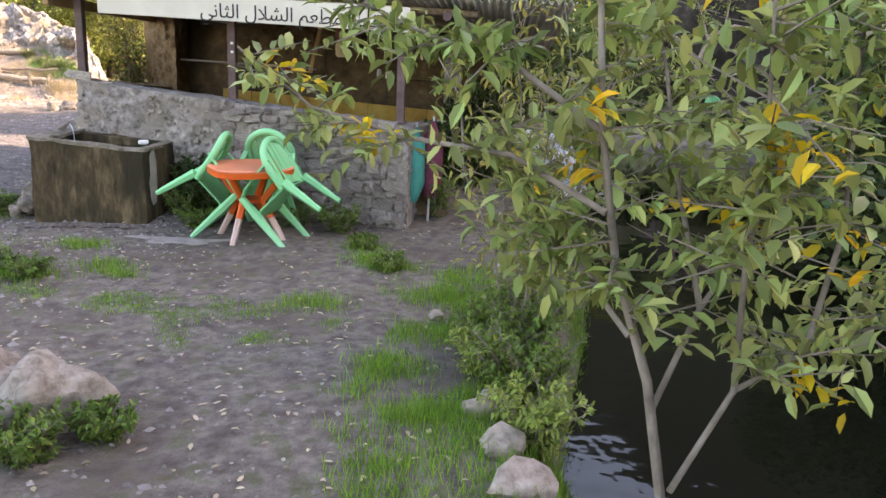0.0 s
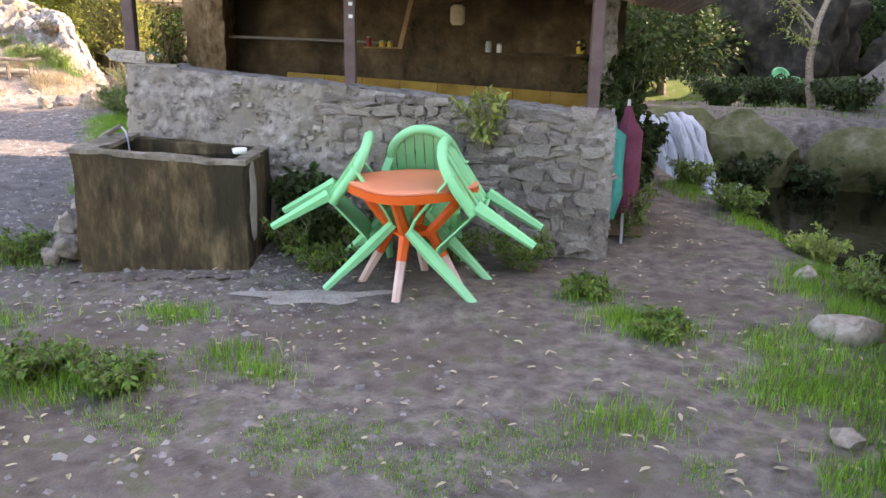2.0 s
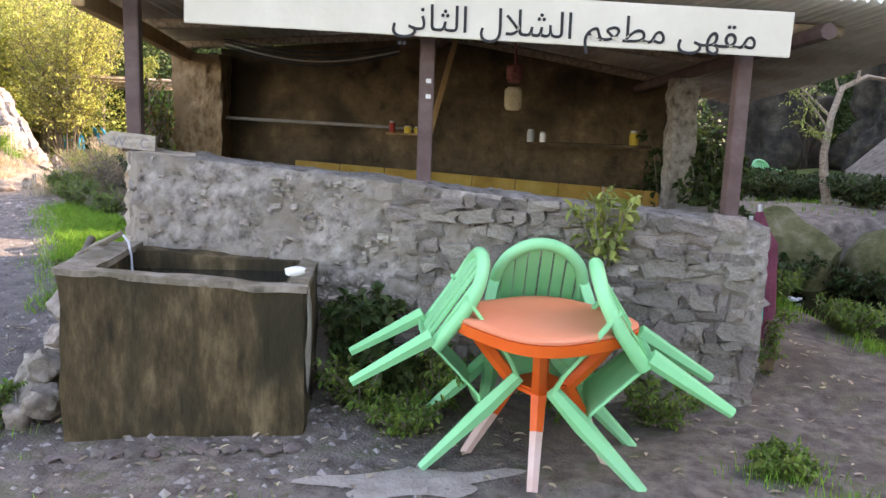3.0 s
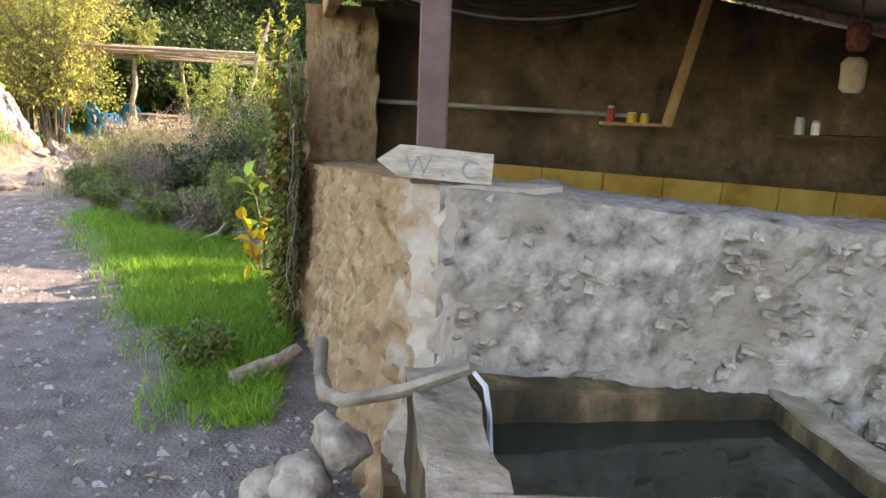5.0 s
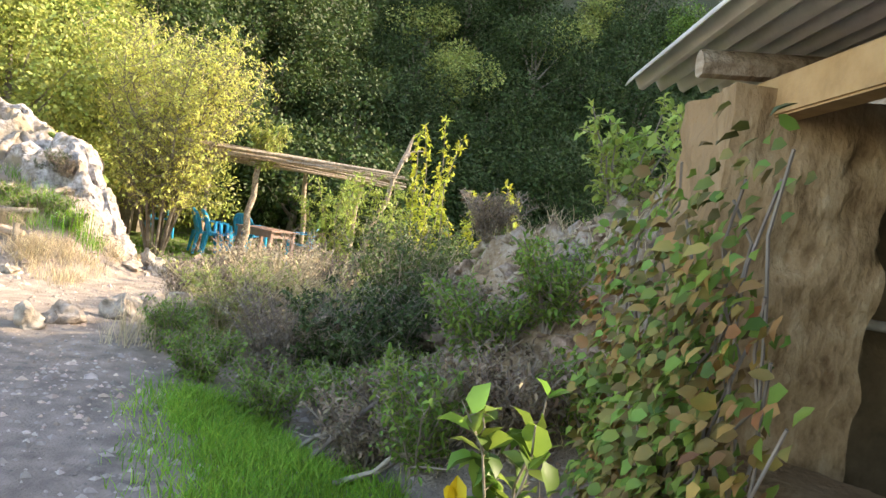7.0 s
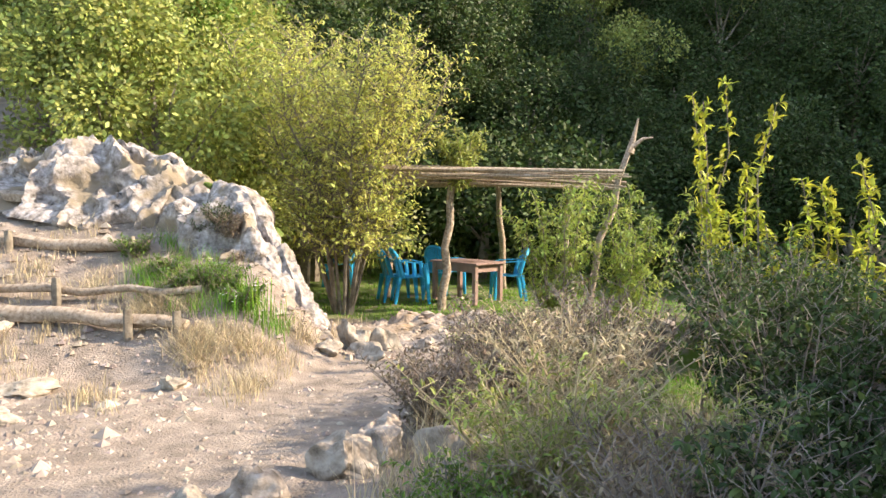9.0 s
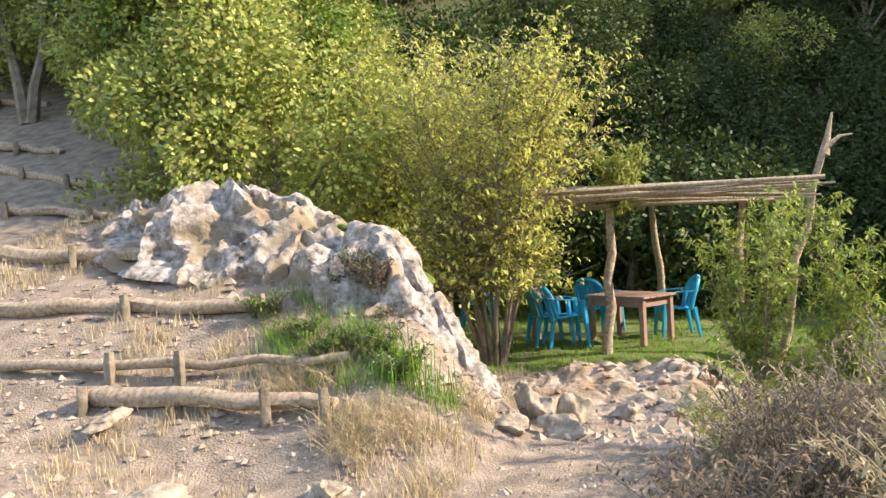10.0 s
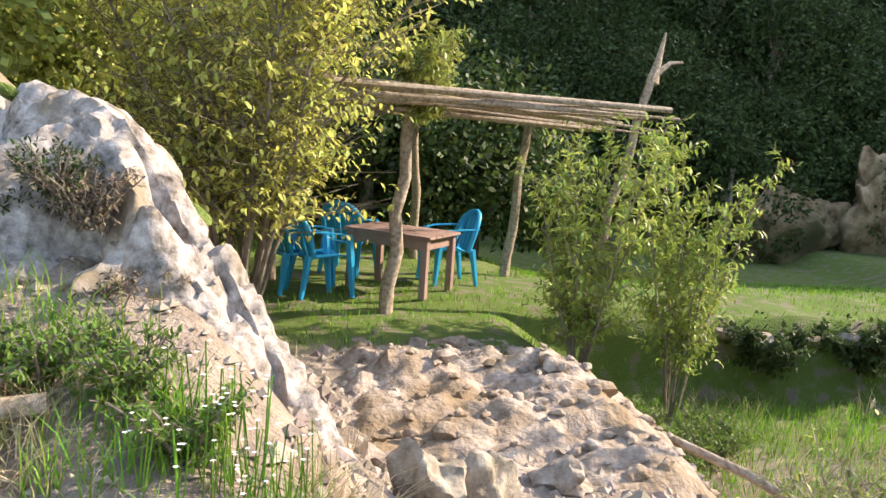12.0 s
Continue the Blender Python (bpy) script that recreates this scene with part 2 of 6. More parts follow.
M_LEAF = material("green_leaf", [(0.10, 0.18, 0.03), (0.17, 0.26, 0.05)], 2, 0.5, 0, random_by="island", spread=0.5, translucent=0.4)
M_LEAF_OLIVE = material("olive_leaf", [(0.23, 0.28, 0.065), (0.38, 0.41, 0.12)], 2, 0.5, 0, random_by="island", spread=0.5, translucent=0.35)
M_LEAF_YELLOW = material("yellow_green_leaf", [(0.42, 0.47, 0.11), (0.64, 0.62, 0.19)], 2, 0.5, 0, random_by="island", spread=0.4, translucent=0.5)
M_LEAF_GOLD = material("golden_leaf", [(0.70, 0.44, 0.02), (0.80, 0.56, 0.04)], 2, 0.5, 0, random_by="island", spread=0.3, translucent=0.45)
# Dark bramble green; on the hillside woods it also stands in for shade.
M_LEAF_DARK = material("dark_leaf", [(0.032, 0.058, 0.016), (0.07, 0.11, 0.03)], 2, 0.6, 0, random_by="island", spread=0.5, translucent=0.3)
M_IVY = material("ivy_leaf", [(0.08, 0.12, 0.03), (0.30, 0.15, 0.05)], 3, 0.6, 0, random_by="island", spread=0.5, translucent=0.25)
M_LITTER = material("dry_leaf", [(0.30, 0.24, 0.15), (0.45, 0.38, 0.27)], 2, 0.9, 0, random_by="island", spread=0.5, translucent=0.1)
M_WHITE = material("white_petal", [(0.7, 0.7, 0.66), (0.8, 0.8, 0.76)], 2, 0.8, 0)
M_CLOTH = material("maroon_cloth", [(0.13, 0.03, 0.05), (0.22, 0.06, 0.09)], 5, 0.95, 0.5, 60)
M_TEAL = material("teal_cloth", [(0.02, 0.25, 0.20), (0.04, 0.36, 0.29)], 5, 0.9, 0.4, 60)
M_KNIT = material("cream_knit", [(0.42, 0.33, 0.20), (0.55, 0.45, 0.30)], 30, 0.95, 0.5, 80)
M_REDKNIT = material("dark_red_knit", [(0.10, 0.02, 0.02), (0.30, 0.12, 0.10)], 30, 0.95, 0.5, 80)
M_TIN = material("tin", [(0.35, 0.35, 0.33), (0.5, 0.5, 0.48)], 8, 0.5, 0.1, 30, metal=0.3)
M_REDTIN = material("red_tin", [(0.35, 0.03, 0.02), (0.42, 0.05, 0.03)], 8, 0.5, 0)
M_YELTIN = material("yellow_tin", [(0.55, 0.36, 0.03), (0.62, 0.42, 0.05)], 8, 0.5, 0)
M_WHITEPAINT = material("white_plastic", [(0.70, 0.69, 0.66), (0.80, 0.79, 0.76)], 6, 0.6, 0.1, 40)
M_CABLE = material("black_cable", [(0.03, 0.03, 0.03), (0.07, 0.07, 0.07)], 6, 0.7, 0)
M_FOAM = material("white_water", [(0.55, 0.58, 0.62), (0.80, 0.82, 0.84)], 5, 0.35, 0.5, 20, stretch=(5, 5, 0.5), translucent=0.3)


def water_material(name, colour, rough, scale):
    mat = bpy.data.materials.new(name)
    mat.use_nodes = True
    N, L = mat.node_tree.nodes, mat.node_tree.links
    b = N["Principled BSDF"]
    b.inputs["Base Color"].default_value = (*colour, 1)
    b.inputs["Roughness"].default_value, b.inputs["IOR"].default_value = rough, 1.33
    b.inputs["Specular IOR Level"].default_value = 0.5
    tc, nz, bp = N.new("ShaderNodeTexCoord"), N.new("ShaderNodeTexNoise"), N.new("ShaderNodeBump")
    nz.inputs["Scale"].default_value, nz.inputs["Detail"].default_value = scale, 3
    bp.inputs["Strength"].default_value, bp.inputs["Distance"].default_value = 0.35, 0.03
    L.new(tc.outputs["Object"], nz.inputs["Vector"])
    L.new(nz.outputs["Fac"], bp.inputs["Height"])
    L.new(bp.outputs[0], b.inputs["Normal"])
    return mat


M_RIVER = water_material("river_water", (0.007, 0.006, 0.0035), 0.05, 2.2)
M_TROUGH = water_material("trough_water", (0.018, 0.022, 0.018), 0.03, 2)

# ---- ground ----
BANK_Y = [-6, 1.5, 2.2, 3.0, 4.1, 5.2, 7.0, 8.6, 9.5, 12.0, 14.5]
BANK_X = [2.6, 2.25, 2.05, 1.95, 2.12, 2.32, 2.5, 2.35, 2.2, 2.1, 2.1]


def ground_base(x, y):
    x, y = np.asarray(x, float), np.asarray(y, float)
    z = 0.12 * smooth(6, 10, y) + 0.16 * smooth(10, 15, y)
    # stepped slope beside the rock outcrop
    s = (x + 7.8) * 0.5 + (y - 18.6) * 0.87
    keep = np.maximum(1 - smooth(-0.3, 0.6, s), smooth(-11.5, -14.0, x))
    z = z + 0.48 * np.clip(y - 17.1, 0, 16) * keep * smooth(-7.5, -8.7, x) + 0.10 * np.clip(-9.5 - x, 0, 20)
    # pergola terrace and the hollow beside it
    z = z - 0.16 * smooth(19.5, 21.5, y)
    hollow = smooth(-6.6, -5.2, x) * smooth(16.8, 18.6, y) * (1 - smooth(23.05, 23.4, y))
    z = z - 0.84 * hollow * (1 - smooth(2, 4, x))
    scrub = smooth(-5.6, -4.6, x) * smooth(12.2, 13.5, y) * (1 - smooth(17, 18.5, y))
    z = z - 0.15 * scrub
    # earth mound behind the hut
    mound = smooth(-4.1, -3.2, x + 0.2 * np.sin(y * 1.7)) * (0.72 + 0.28 * smooth(-3.6, -2.2, x)) * smooth(11.7, 13.1, y) * (1 - smooth(15.8, 17.4, y)) * (1 - smooth(0.3, 1.6, x))
    # the 1.7 m rise to the east is added only to shade the path
    z = z + (1.72 + 1.7 * smooth(-2.3, -1.1, x)) * mound
    # the lawn falls away gently towards the far cliff
    z = z - 0.75 * smooth(24.0, 30.5, y) * smooth(-7.0, -4.6, x) * (1 - smooth(9, 12, x))
    # river channel
    edge = np.interp(y, BANK_Y, BANK_X)
    wet = smooth(0.0, 0.75, x - edge) * (1 - smooth(4.8, 6.6, x - edge))
    z = z - 0.85 * wet * (1 - smooth(12.4, 13.0, y))
    z = z + 0.35 * smooth(12.4, 13.2, y) * smooth(1.8, 3.0, x)
    z = z - 0.5 * smooth(14.0, 20.0, y) * smooth(2.0, 4.0, x) * (1 - smooth(22, 24, y))
    # hills: east across the river, north behind the pergola, west above the slope
    # east hill's unseen crest is made up; its cap sets where sun and shade fall
    z = z + 0.85 * np.clip(x - 8.6 - 7.0 * smooth(20.5, 24, y), 0, 45 - 20 * smooth(21, 26, y) * (1 - smooth(35, 40, y)))
    z = z + 0.85 * np.clip(y - 33.5 - 0.12 * (x + 5), 0, 50) * smooth(-40, -10, x + 18)
    z = z + 0.6 * np.clip(y - 27.5, 0, 30) * (1 - smooth(-12, -8, x)) * smooth(-14, -11.5, x)
    return z


def ground(x, y):
    z = ground_base(x, y)
    n = np.vectorize(lambda a, b: noise.noise((a * 0.9, b * 0.9, 0.0)) * 0.05 + noise.noise((a * 3.1, b * 3.1, 5.0)) * 0.022)(x, y)
    m = np.vectorize(lambda a, b: noise.noise((a * 1.3, b * 1.3, 9.0)) * 0.30 - abs(noise.noise((a * 2.3, b * 2.3, 3.0))) * 0.55 + noise.noise((a * 6, b * 6, 3.0)) * 0.22 + 0.05)(x, y)
    steep = np.clip((z - 0.5) / 1.0, 0, 1) * smooth(-4.6, -3.9, np.asarray(x, float)) * (1 - smooth(17, 18, np.asarray(y, float)))
    return z + n + m * steep


def gz(x, y):
    return float(ground(np.array([x]), np.array([y]))[0])


def axis(lo, hi, fine_lo, fine_hi, step):
    mid = list(np.arange(fine_lo, fine_hi + step, step))
    a, s = [fine_lo], step
    while a[-1] > lo:
        s *= 1.18
        a.append(a[-1] - s)
    b, s = [mid[-1]], step
    while b[-1] < hi:
        s *= 1.18
        b.append(b[-1] + s)
    return np.array(a[:0:-1] + mid + b[1:])


def build_ground():
    xs, ys = axis(-300, 300, -12.5, 6.5, 0.11), axis(-300, 320, 0.5, 25.0, 0.11)
    X, Y = np.meshgrid(xs, ys)
    Z = ground(X, Y)
    v = np.stack([X.ravel(), Y.ravel(), Z.ravel()], 1)
    nx, ny = len(xs), len(ys)
    i = (np.arange(ny - 1)[:, None] * nx + np.arange(nx - 1)[None]).ravel()
    f = np.stack([i, i + 1, i + nx + 1, i + nx], 1)
    me = bpy.data.meshes.new("ground")
    me.from_pydata(v.tolist(), [], f.tolist())
    me.polygons.foreach_set("use_smooth", [True] * len(me.polygons))
    me.materials.append(M_GROUND)
    tagged(new("ground", me), "trodden grey-brown earth with grass, pebbles and dry leaves", "ground", kind="structure")


def ground_material():
    mat = material("ground_earth", [(0.085, 0.068, 0.052), (0.165, 0.138, 0.115), (0.24, 0.205, 0.175)], 9.0, 0.95, 1.0, 55, stains=(0.125, 0.10, 0.078))
    N, L = mat.node_tree.nodes, mat.node_tree.links
    bsdf = N["Principled BSDF"]
    col = bsdf.inputs["Base Color"].links[0].from_socket
    geo, sep = N.new("ShaderNodeNewGeometry"), N.new("ShaderNodeSeparateXYZ")
    L.new(geo.outputs["Position"], sep.inputs[0])

    def band(src, a, b):
        r = N.new("ShaderNodeMapRange")
        r.interpolation_type = "SMOOTHSTEP"
        r.inputs[1].default_value, r.inputs[2].default_value = a, b
        L.new(src, r.inputs[0])
        return r.outputs[0]

    def times(a, b):
        m = N.new("ShaderNodeMath")
        m.operation = "MULTIPLY"
        L.new(a, m.inputs[0])
        L.new(b, m.inputs[1])
        return m.outputs[0]

    def mixed(fac, a, colour):
        m = N.new("ShaderNodeMix")
        m.data_type = "RGBA"
        L.new(fac, m.inputs["Factor"])
        L.new(a, m.inputs["A"])
        m.inputs["B"].default_value = (*colour, 1)
        return m.outputs["Result"]

    # paler gravel and tan soil along the path and the slope
    col = mixed(band(sep.outputs[1], 12.5, 15.5), col, (0.27, 0.215, 0.17))
    # lilac-grey gravel of the path past the trough
    col = mixed(times(times(band(sep.outputs[1], 4.5, 7.0), band(sep.outputs[1], 15.0, 12.5)), band(sep.outputs[0], -2.7, -3.3)), col, (0.175, 0.15, 0.134))
    # fine mottling of the tan soil
    nz = N.new("ShaderNodeTexNoise")
    nz.inputs["Scale"].default_value, nz.inputs["Detail"].default_value = 6, 8
    L.new(geo.outputs["Position"], nz.inputs["Vector"])
    hs = N.new("ShaderNodeHueSaturation")
    L.new(col, hs.inputs["Color"])
    mr = N.new("ShaderNodeMapRange")
    mr.inputs[1].default_value, mr.inputs[2].default_value, mr.inputs[3].default_value, mr.inputs[4].default_value = 0.3, 0.7, 0.62, 1.3
    L.new(nz.outputs["Fac"], mr.inputs[0])
    L.new(mr.outputs[0], hs.inputs["Value"])
    col = hs.outputs[0]
    # damp mossy green patches on the trodden earth
    moss = times(band(nz.outputs["Fac"], 0.52, 0.64), band(sep.outputs[1], 9.0, 6.5))
    half = N.new("ShaderNodeMath")
    half.operation = "MULTIPLY"
    half.inputs[1].default_value = 0.55
    L.new(moss, half.inputs[0])
    col = mixed(half.outputs[0], col, (0.07, 0.085, 0.03))
    # raw brown earth of the mound
    rn = N.new("ShaderNodeTexNoise")
    rn.inputs["Scale"].default_value, rn.inputs["Detail"].default_value, rn.inputs["Roughness"].default_value = 3.5, 10, 0.75
    L.new(geo.outputs["Position"], rn.inputs["Vector"])
    rr = N.new("ShaderNodeValToRGB")
    for pos, c in ((0.36, (0.06, 0.045, 0.03)), (0.46, (0.22, 0.15, 0.09)), (0.55, (0.30, 0.24, 0.18)), (0.66, (0.40, 0.35, 0.30))):
        e = rr.color_ramp.elements.new(pos)
        e.color = (*c, 1)
    L.new(rn.outputs["Fac"], rr.inputs[0])
    raw = times(times(band(sep.outputs[2], 0.45, 0.9), band(sep.outputs[0], -5.0, -4.2)), band(sep.outputs[1], 18.0, 17.2))
    rm = N.new("ShaderNodeMix")
    rm.data_type = "RGBA"
    L.new(raw, rm.inputs["Factor"])
    L.new(col, rm.inputs["A"])
    L.new(rr.outputs[0], rm.inputs["B"])
    col = rm.outputs["Result"]
    # grass sod on the terrace and in the hollow
    sod = times(band(sep.outputs[1], 21.2, 22.2), band(sep.outputs[0], -12.5, -10.5))
    sod = times(sod, band(nz.outputs["Fac"], 0.30, 0.5))
    col = mixed(sod, col, (0.10, 0.15, 0.03))
    # brown forest floor on the hills
    far = N.new("ShaderNodeMath")
    far.operation = "MAXIMUM"
    L.new(band(sep.outputs[1], 25.5, 27.5), far.inputs[0])
    L.new(band(sep.outputs[0], 4.0, 6.0), far.inputs[1])
    sep_far = far.outputs[0]
    col = mixed(times(band(sep.outputs[2], 3.4, 4.6), sep_far), col, (0.045, 0.05, 0.022))
    L.new(col, bsdf.inputs["Base Color"])
    return mat


M_GROUND = ground_material()
build_ground()

# ---- the hut ----
A, B = Vector((-2.72, 7.46, 0)), Vector((0.97, 7.12, 0))      # front wall, outer face
C = Vector((-3.26, 10.5, 0))                                   # end of the west wall
WALL_T = 0.38


def wall_top(s):
    return 1.37 - 0.30 * s


def rough_wall(name, p0, p1, top0, top1, thick, mat, label, seed, base=-0.25, bulge=0.035, lean=0.0, step=0.032, rows=42, crag=0.0):
    """A thick uneven masonry wall from p0 to p1; its outer face is on the line."""
    d = (p1 - p0)
    n = Vector((d.y, -d.x, 0)).normalized()
    nu, nv = max(2, int(d.length / step)), rows
    g = Geo()
    off = Vector((seed * 11.3, 0, 0))
    grid = {}
    verts, faces = [], []

    def put(key, p):
        grid[key] = len(verts)
        verts.append(p)

    prof = []
    for j in range(nv + 1):
        prof.append(("o", j / nv))
    for k in (0.25, 0.75):
        prof.append(("t", k))
    for j in range(nv, -1, -3):
        prof.append(("i", j / nv))
    for i in range(nu + 1):
        u = i / nu
        top = top0 + (top1 - top0) * u
        for j, (side, k) in enumerate(prof):
            if side == "t":
                p = p0 + d * u - n * thick * k + Vector((0, 0, top + 0.012))
            else:
                z = base + (top - base) * k
                p = p0 + d * u + Vector((0, 0, z)) + n * (lean * (1 - k) if side == "o" else -thick)
            q = p * 4.0 + off
            e = noise.noise(q) * bulge + noise.noise(q * 2.7) * bulge * 0.6 - abs(noise.noise(q * 5.1)) * bulge * 0.8 + noise.noise(q * 11) * bulge * 0.35
            if crag and side == "o":
                r = Vector((q.x, q.y, q.z * 0.62))
                e += crag * (noise.noise(r * 3.1) - abs(noise.noise(r * 1.9)) + 0.6 * noise.noise(r * 6.3) - 1.6 * max(0.0, noise.noise(r * 4.2 + off) - 0.25))
            p = p + (n * e if side != "t" else Vector((0, 0, e * 0.6)))
            put((i, j), p)
    m = len(prof)
    for i in range(nu):
        for j in range(m - 1):
            faces.append((grid[i, j], grid[i + 1, j], grid[i + 1, j + 1], grid[i, j + 1]))
    faces.append([grid[0, j] for j in range(m)])
    faces.append([grid[nu, j] for j in range(m - 1, -1, -1)])
    g.add(verts, faces)
    return tagged(part(name, g, mat), label, "wall", kind="structure")


wall_front = rough_wall("wall_south", A, B, 1.37, 1.07, WALL_T, M_MORTAR, "low rubble stone wall with crumbling grey mortar", 1, step=0.022, rows=64, crag=0.016)
wall_west = rough_wall("wall_west", C, A + Vector((0.0, 0.0, 0)), 1.13, 1.37, 0.36, M_ADOBE, "low ochre mud and stone wall with peeling plaster", 2, bulge=0.04, lean=0.10, step=0.018, rows=84, crag=0.042)
wall_east = rough_wall("wall_east", B + Vector((0.0, 0.38, 0)), Vector((1.9, 10.9, 0)), 1.05, 0.9, 0.3, M_MORTAR, "rough stone end wall of the hut", 3)
wall_north = rough_wall("wall_north", Vector((-2.9, 10.92, 0)), Vector((-0.72, 10.92, 0)), 2.20, 2.40, 0.3, M_MUD, "dark brown mud-plastered back wall of the hut", 4, bulge=0.02)
rough_wall("wall_north_2", Vector((-0.72, 10.92, 0)), Vector((1.75, 10.92, 0)), 2.40, 2.0, 0.3, M_MUD, "dark brown mud-plastered back wall of the hut", 8, bulge=0.02)


def build_pillar(p, w, dpt, z0, z1, mat, label, seed):
    g = Geo()
    rings = []
    n = 40
    for j in range(n + 1):
        z = z0 + (z1 - z0) * j / n
        for k in range(44):
            a = 2 * math.pi * k / 44 + math.pi / 4
            c, s = math.cos(a), math.sin(a)
            q = max(abs(c), abs(s)) ** 0.85
            v = Vector((c / q * w / 2, s / q * dpt / 2, z))
            e = noise.noise(v * 6 + Vector((seed, 0, 0))) * 0.035 + noise.noise(v * 16) * 0.014 - max(0.0, noise.noise(v * 11 + Vector((seed, 3, 0))) - 0.2) * 0.06
            rings.append(Vector((p[0], p[1], 0)) + v + Vector((c, s, 0)) * e)
    faces = []
    for j in range(n):
        for k in range(44):
            faces.append((j * 44 + k, j * 44 + (k + 1) % 44, (j + 1) * 44 + (k + 1) % 44, (j + 1) * 44 + k))
    faces.append([n * 44 + k for k in range(44)])
    g.add(rings, faces)
    return tagged(part("pillar", g, mat), label, "pillar")


build_pillar((-3.02, 10.66), 0.46, 0.5, 1.05, 2.12, M_ADOBE, "thick ochre mud pillar standing on the low wall", 5)
build_pillar((1.27, 9.5), 0.22, 0.22, 0.2, 2.02, M_MORTAR, "rough grey concrete pillar at the hut's open corner", 6)
# floor inside
g = Geo().box((4.2, 3.2, 0.3), pose(-0.75, 9.25, 0.2))
tagged(part("floor", g, M_MUD), "dark earth floor of the hut", "floor", kind="structure")


def build_post(x, y, z0, z1, marks):
    thing = empty("post", pose(x, y, z0), "square brown-painted post on the stone wall", "post", "front posts of the hut")
    part("shaft", Geo().box((0.085, 0.085, z1 - z0), pose(0, 0, (z1 - z0) / 2), 0.006), M_POST, thing)
    part("foot", Geo().box((0.13, 0.13, 0.02), pose(0, 0, 0.01), 0.004), M_POST, thing)
    for k in marks:
        part("sticker", Geo().box((0.03, 0.004, 0.025), pose(0.01, -0.0445, k)), M_WHITEPAINT, thing, "small pale paint mark")
    return thing


POSTS = [(-2.73, 7.66, 1.36), (-1.01, 7.56, 1.225), (0.84, 7.42, 1.09)]
for x, y, z in POSTS:
    build_post(x, y, z, 2.26, (0.52, 0.61) if -2 < x < 0 else ())


# roof of corrugated sheet on poles
def roof_z(x, y):
    u, v = (x + 3.3) / 4.9, (y - 7.15) / 4.1
    front = 2.35 - 0.03 * u
    back = 2.46 + 0.10 * (x + 0.75) if x < -0.75 else 2.46 - 0.19 * (x + 0.75)
    return front + (back - front) * v


def build_roof():
    thing = empty("hut_roof", pose(0, 0, 0), "grey corrugated metal roof of the hut on wooden poles", "roof")
    x = -3.35
    while x < 1.7:
        w = 0.84
        g = Geo()
        nu, nv = 66, 3
        verts, faces = [], []
        drop = rng.uniform(-0.012, 0.012)
        y0, y1 = 7.2 + rng.uniform(-0.06, 0.05), 11.3 + rng.uniform(-0.1, 0.1)
        for j in range(nv + 1):
            yy = y0 + (y1 - y0) * j / nv
            for i in range(nu + 1):
                xx = x + (w + 0.06) * i / nu
                verts.append((xx, yy, roof_z(xx, yy) + 0.06 + drop + 0.026 * math.sin(xx * 2 * math.pi / 0.076)))
        for j in range(nv):
            for i in range(nu):
                a = j * (nu + 1) + i
                faces.append((a, a + 1, a + nu + 2, a + nu + 1))
        g.add(verts, faces)
        ob = part("sheet", g, M_SHEET, thing, flat=False)
        mod = ob.modifiers.new("thickness", "SOLIDIFY")
        mod.thickness = 0.004
        x += w
    for yy in (7.75, 9.2, 10.6):
        pts = [(xx, yy, roof_z(xx, yy) - 0.035) for xx in np.linspace(-3.3, 1.6, 9)]
        part("purlin", Geo().tube(pts, 0.04, 8, wobble=0.08, seed=int(yy * 10)), M_LOG, thing, "peeled round pole")
    for xx in (-3.12, -0.75, 1.3):
        pts = [(xx, yy, roof_z(xx, yy) - 0.11) for yy in np.linspace(7.35, 11.0, 6)]
        if xx < -3:
            g = Geo()
            z0, z1 = roof_z(xx, 7.3), roof_z(xx, 10.9)
            m = look((-2.90, 7.3, 2.20), (-3.14, 10.9, 2.085))
            g.box((0.07, 0.11, 3.62), m @ pose(0, 0, -1.8), 0.006)
            part("rafter", g, M_WOOD, thing, "sawn orange rafter")
        else:
            part("rafter", Geo().tube(pts, 0.05, 8, wobble=0.06, seed=3), M_POST, thing, "dark rafter")
    return thing


build_roof()

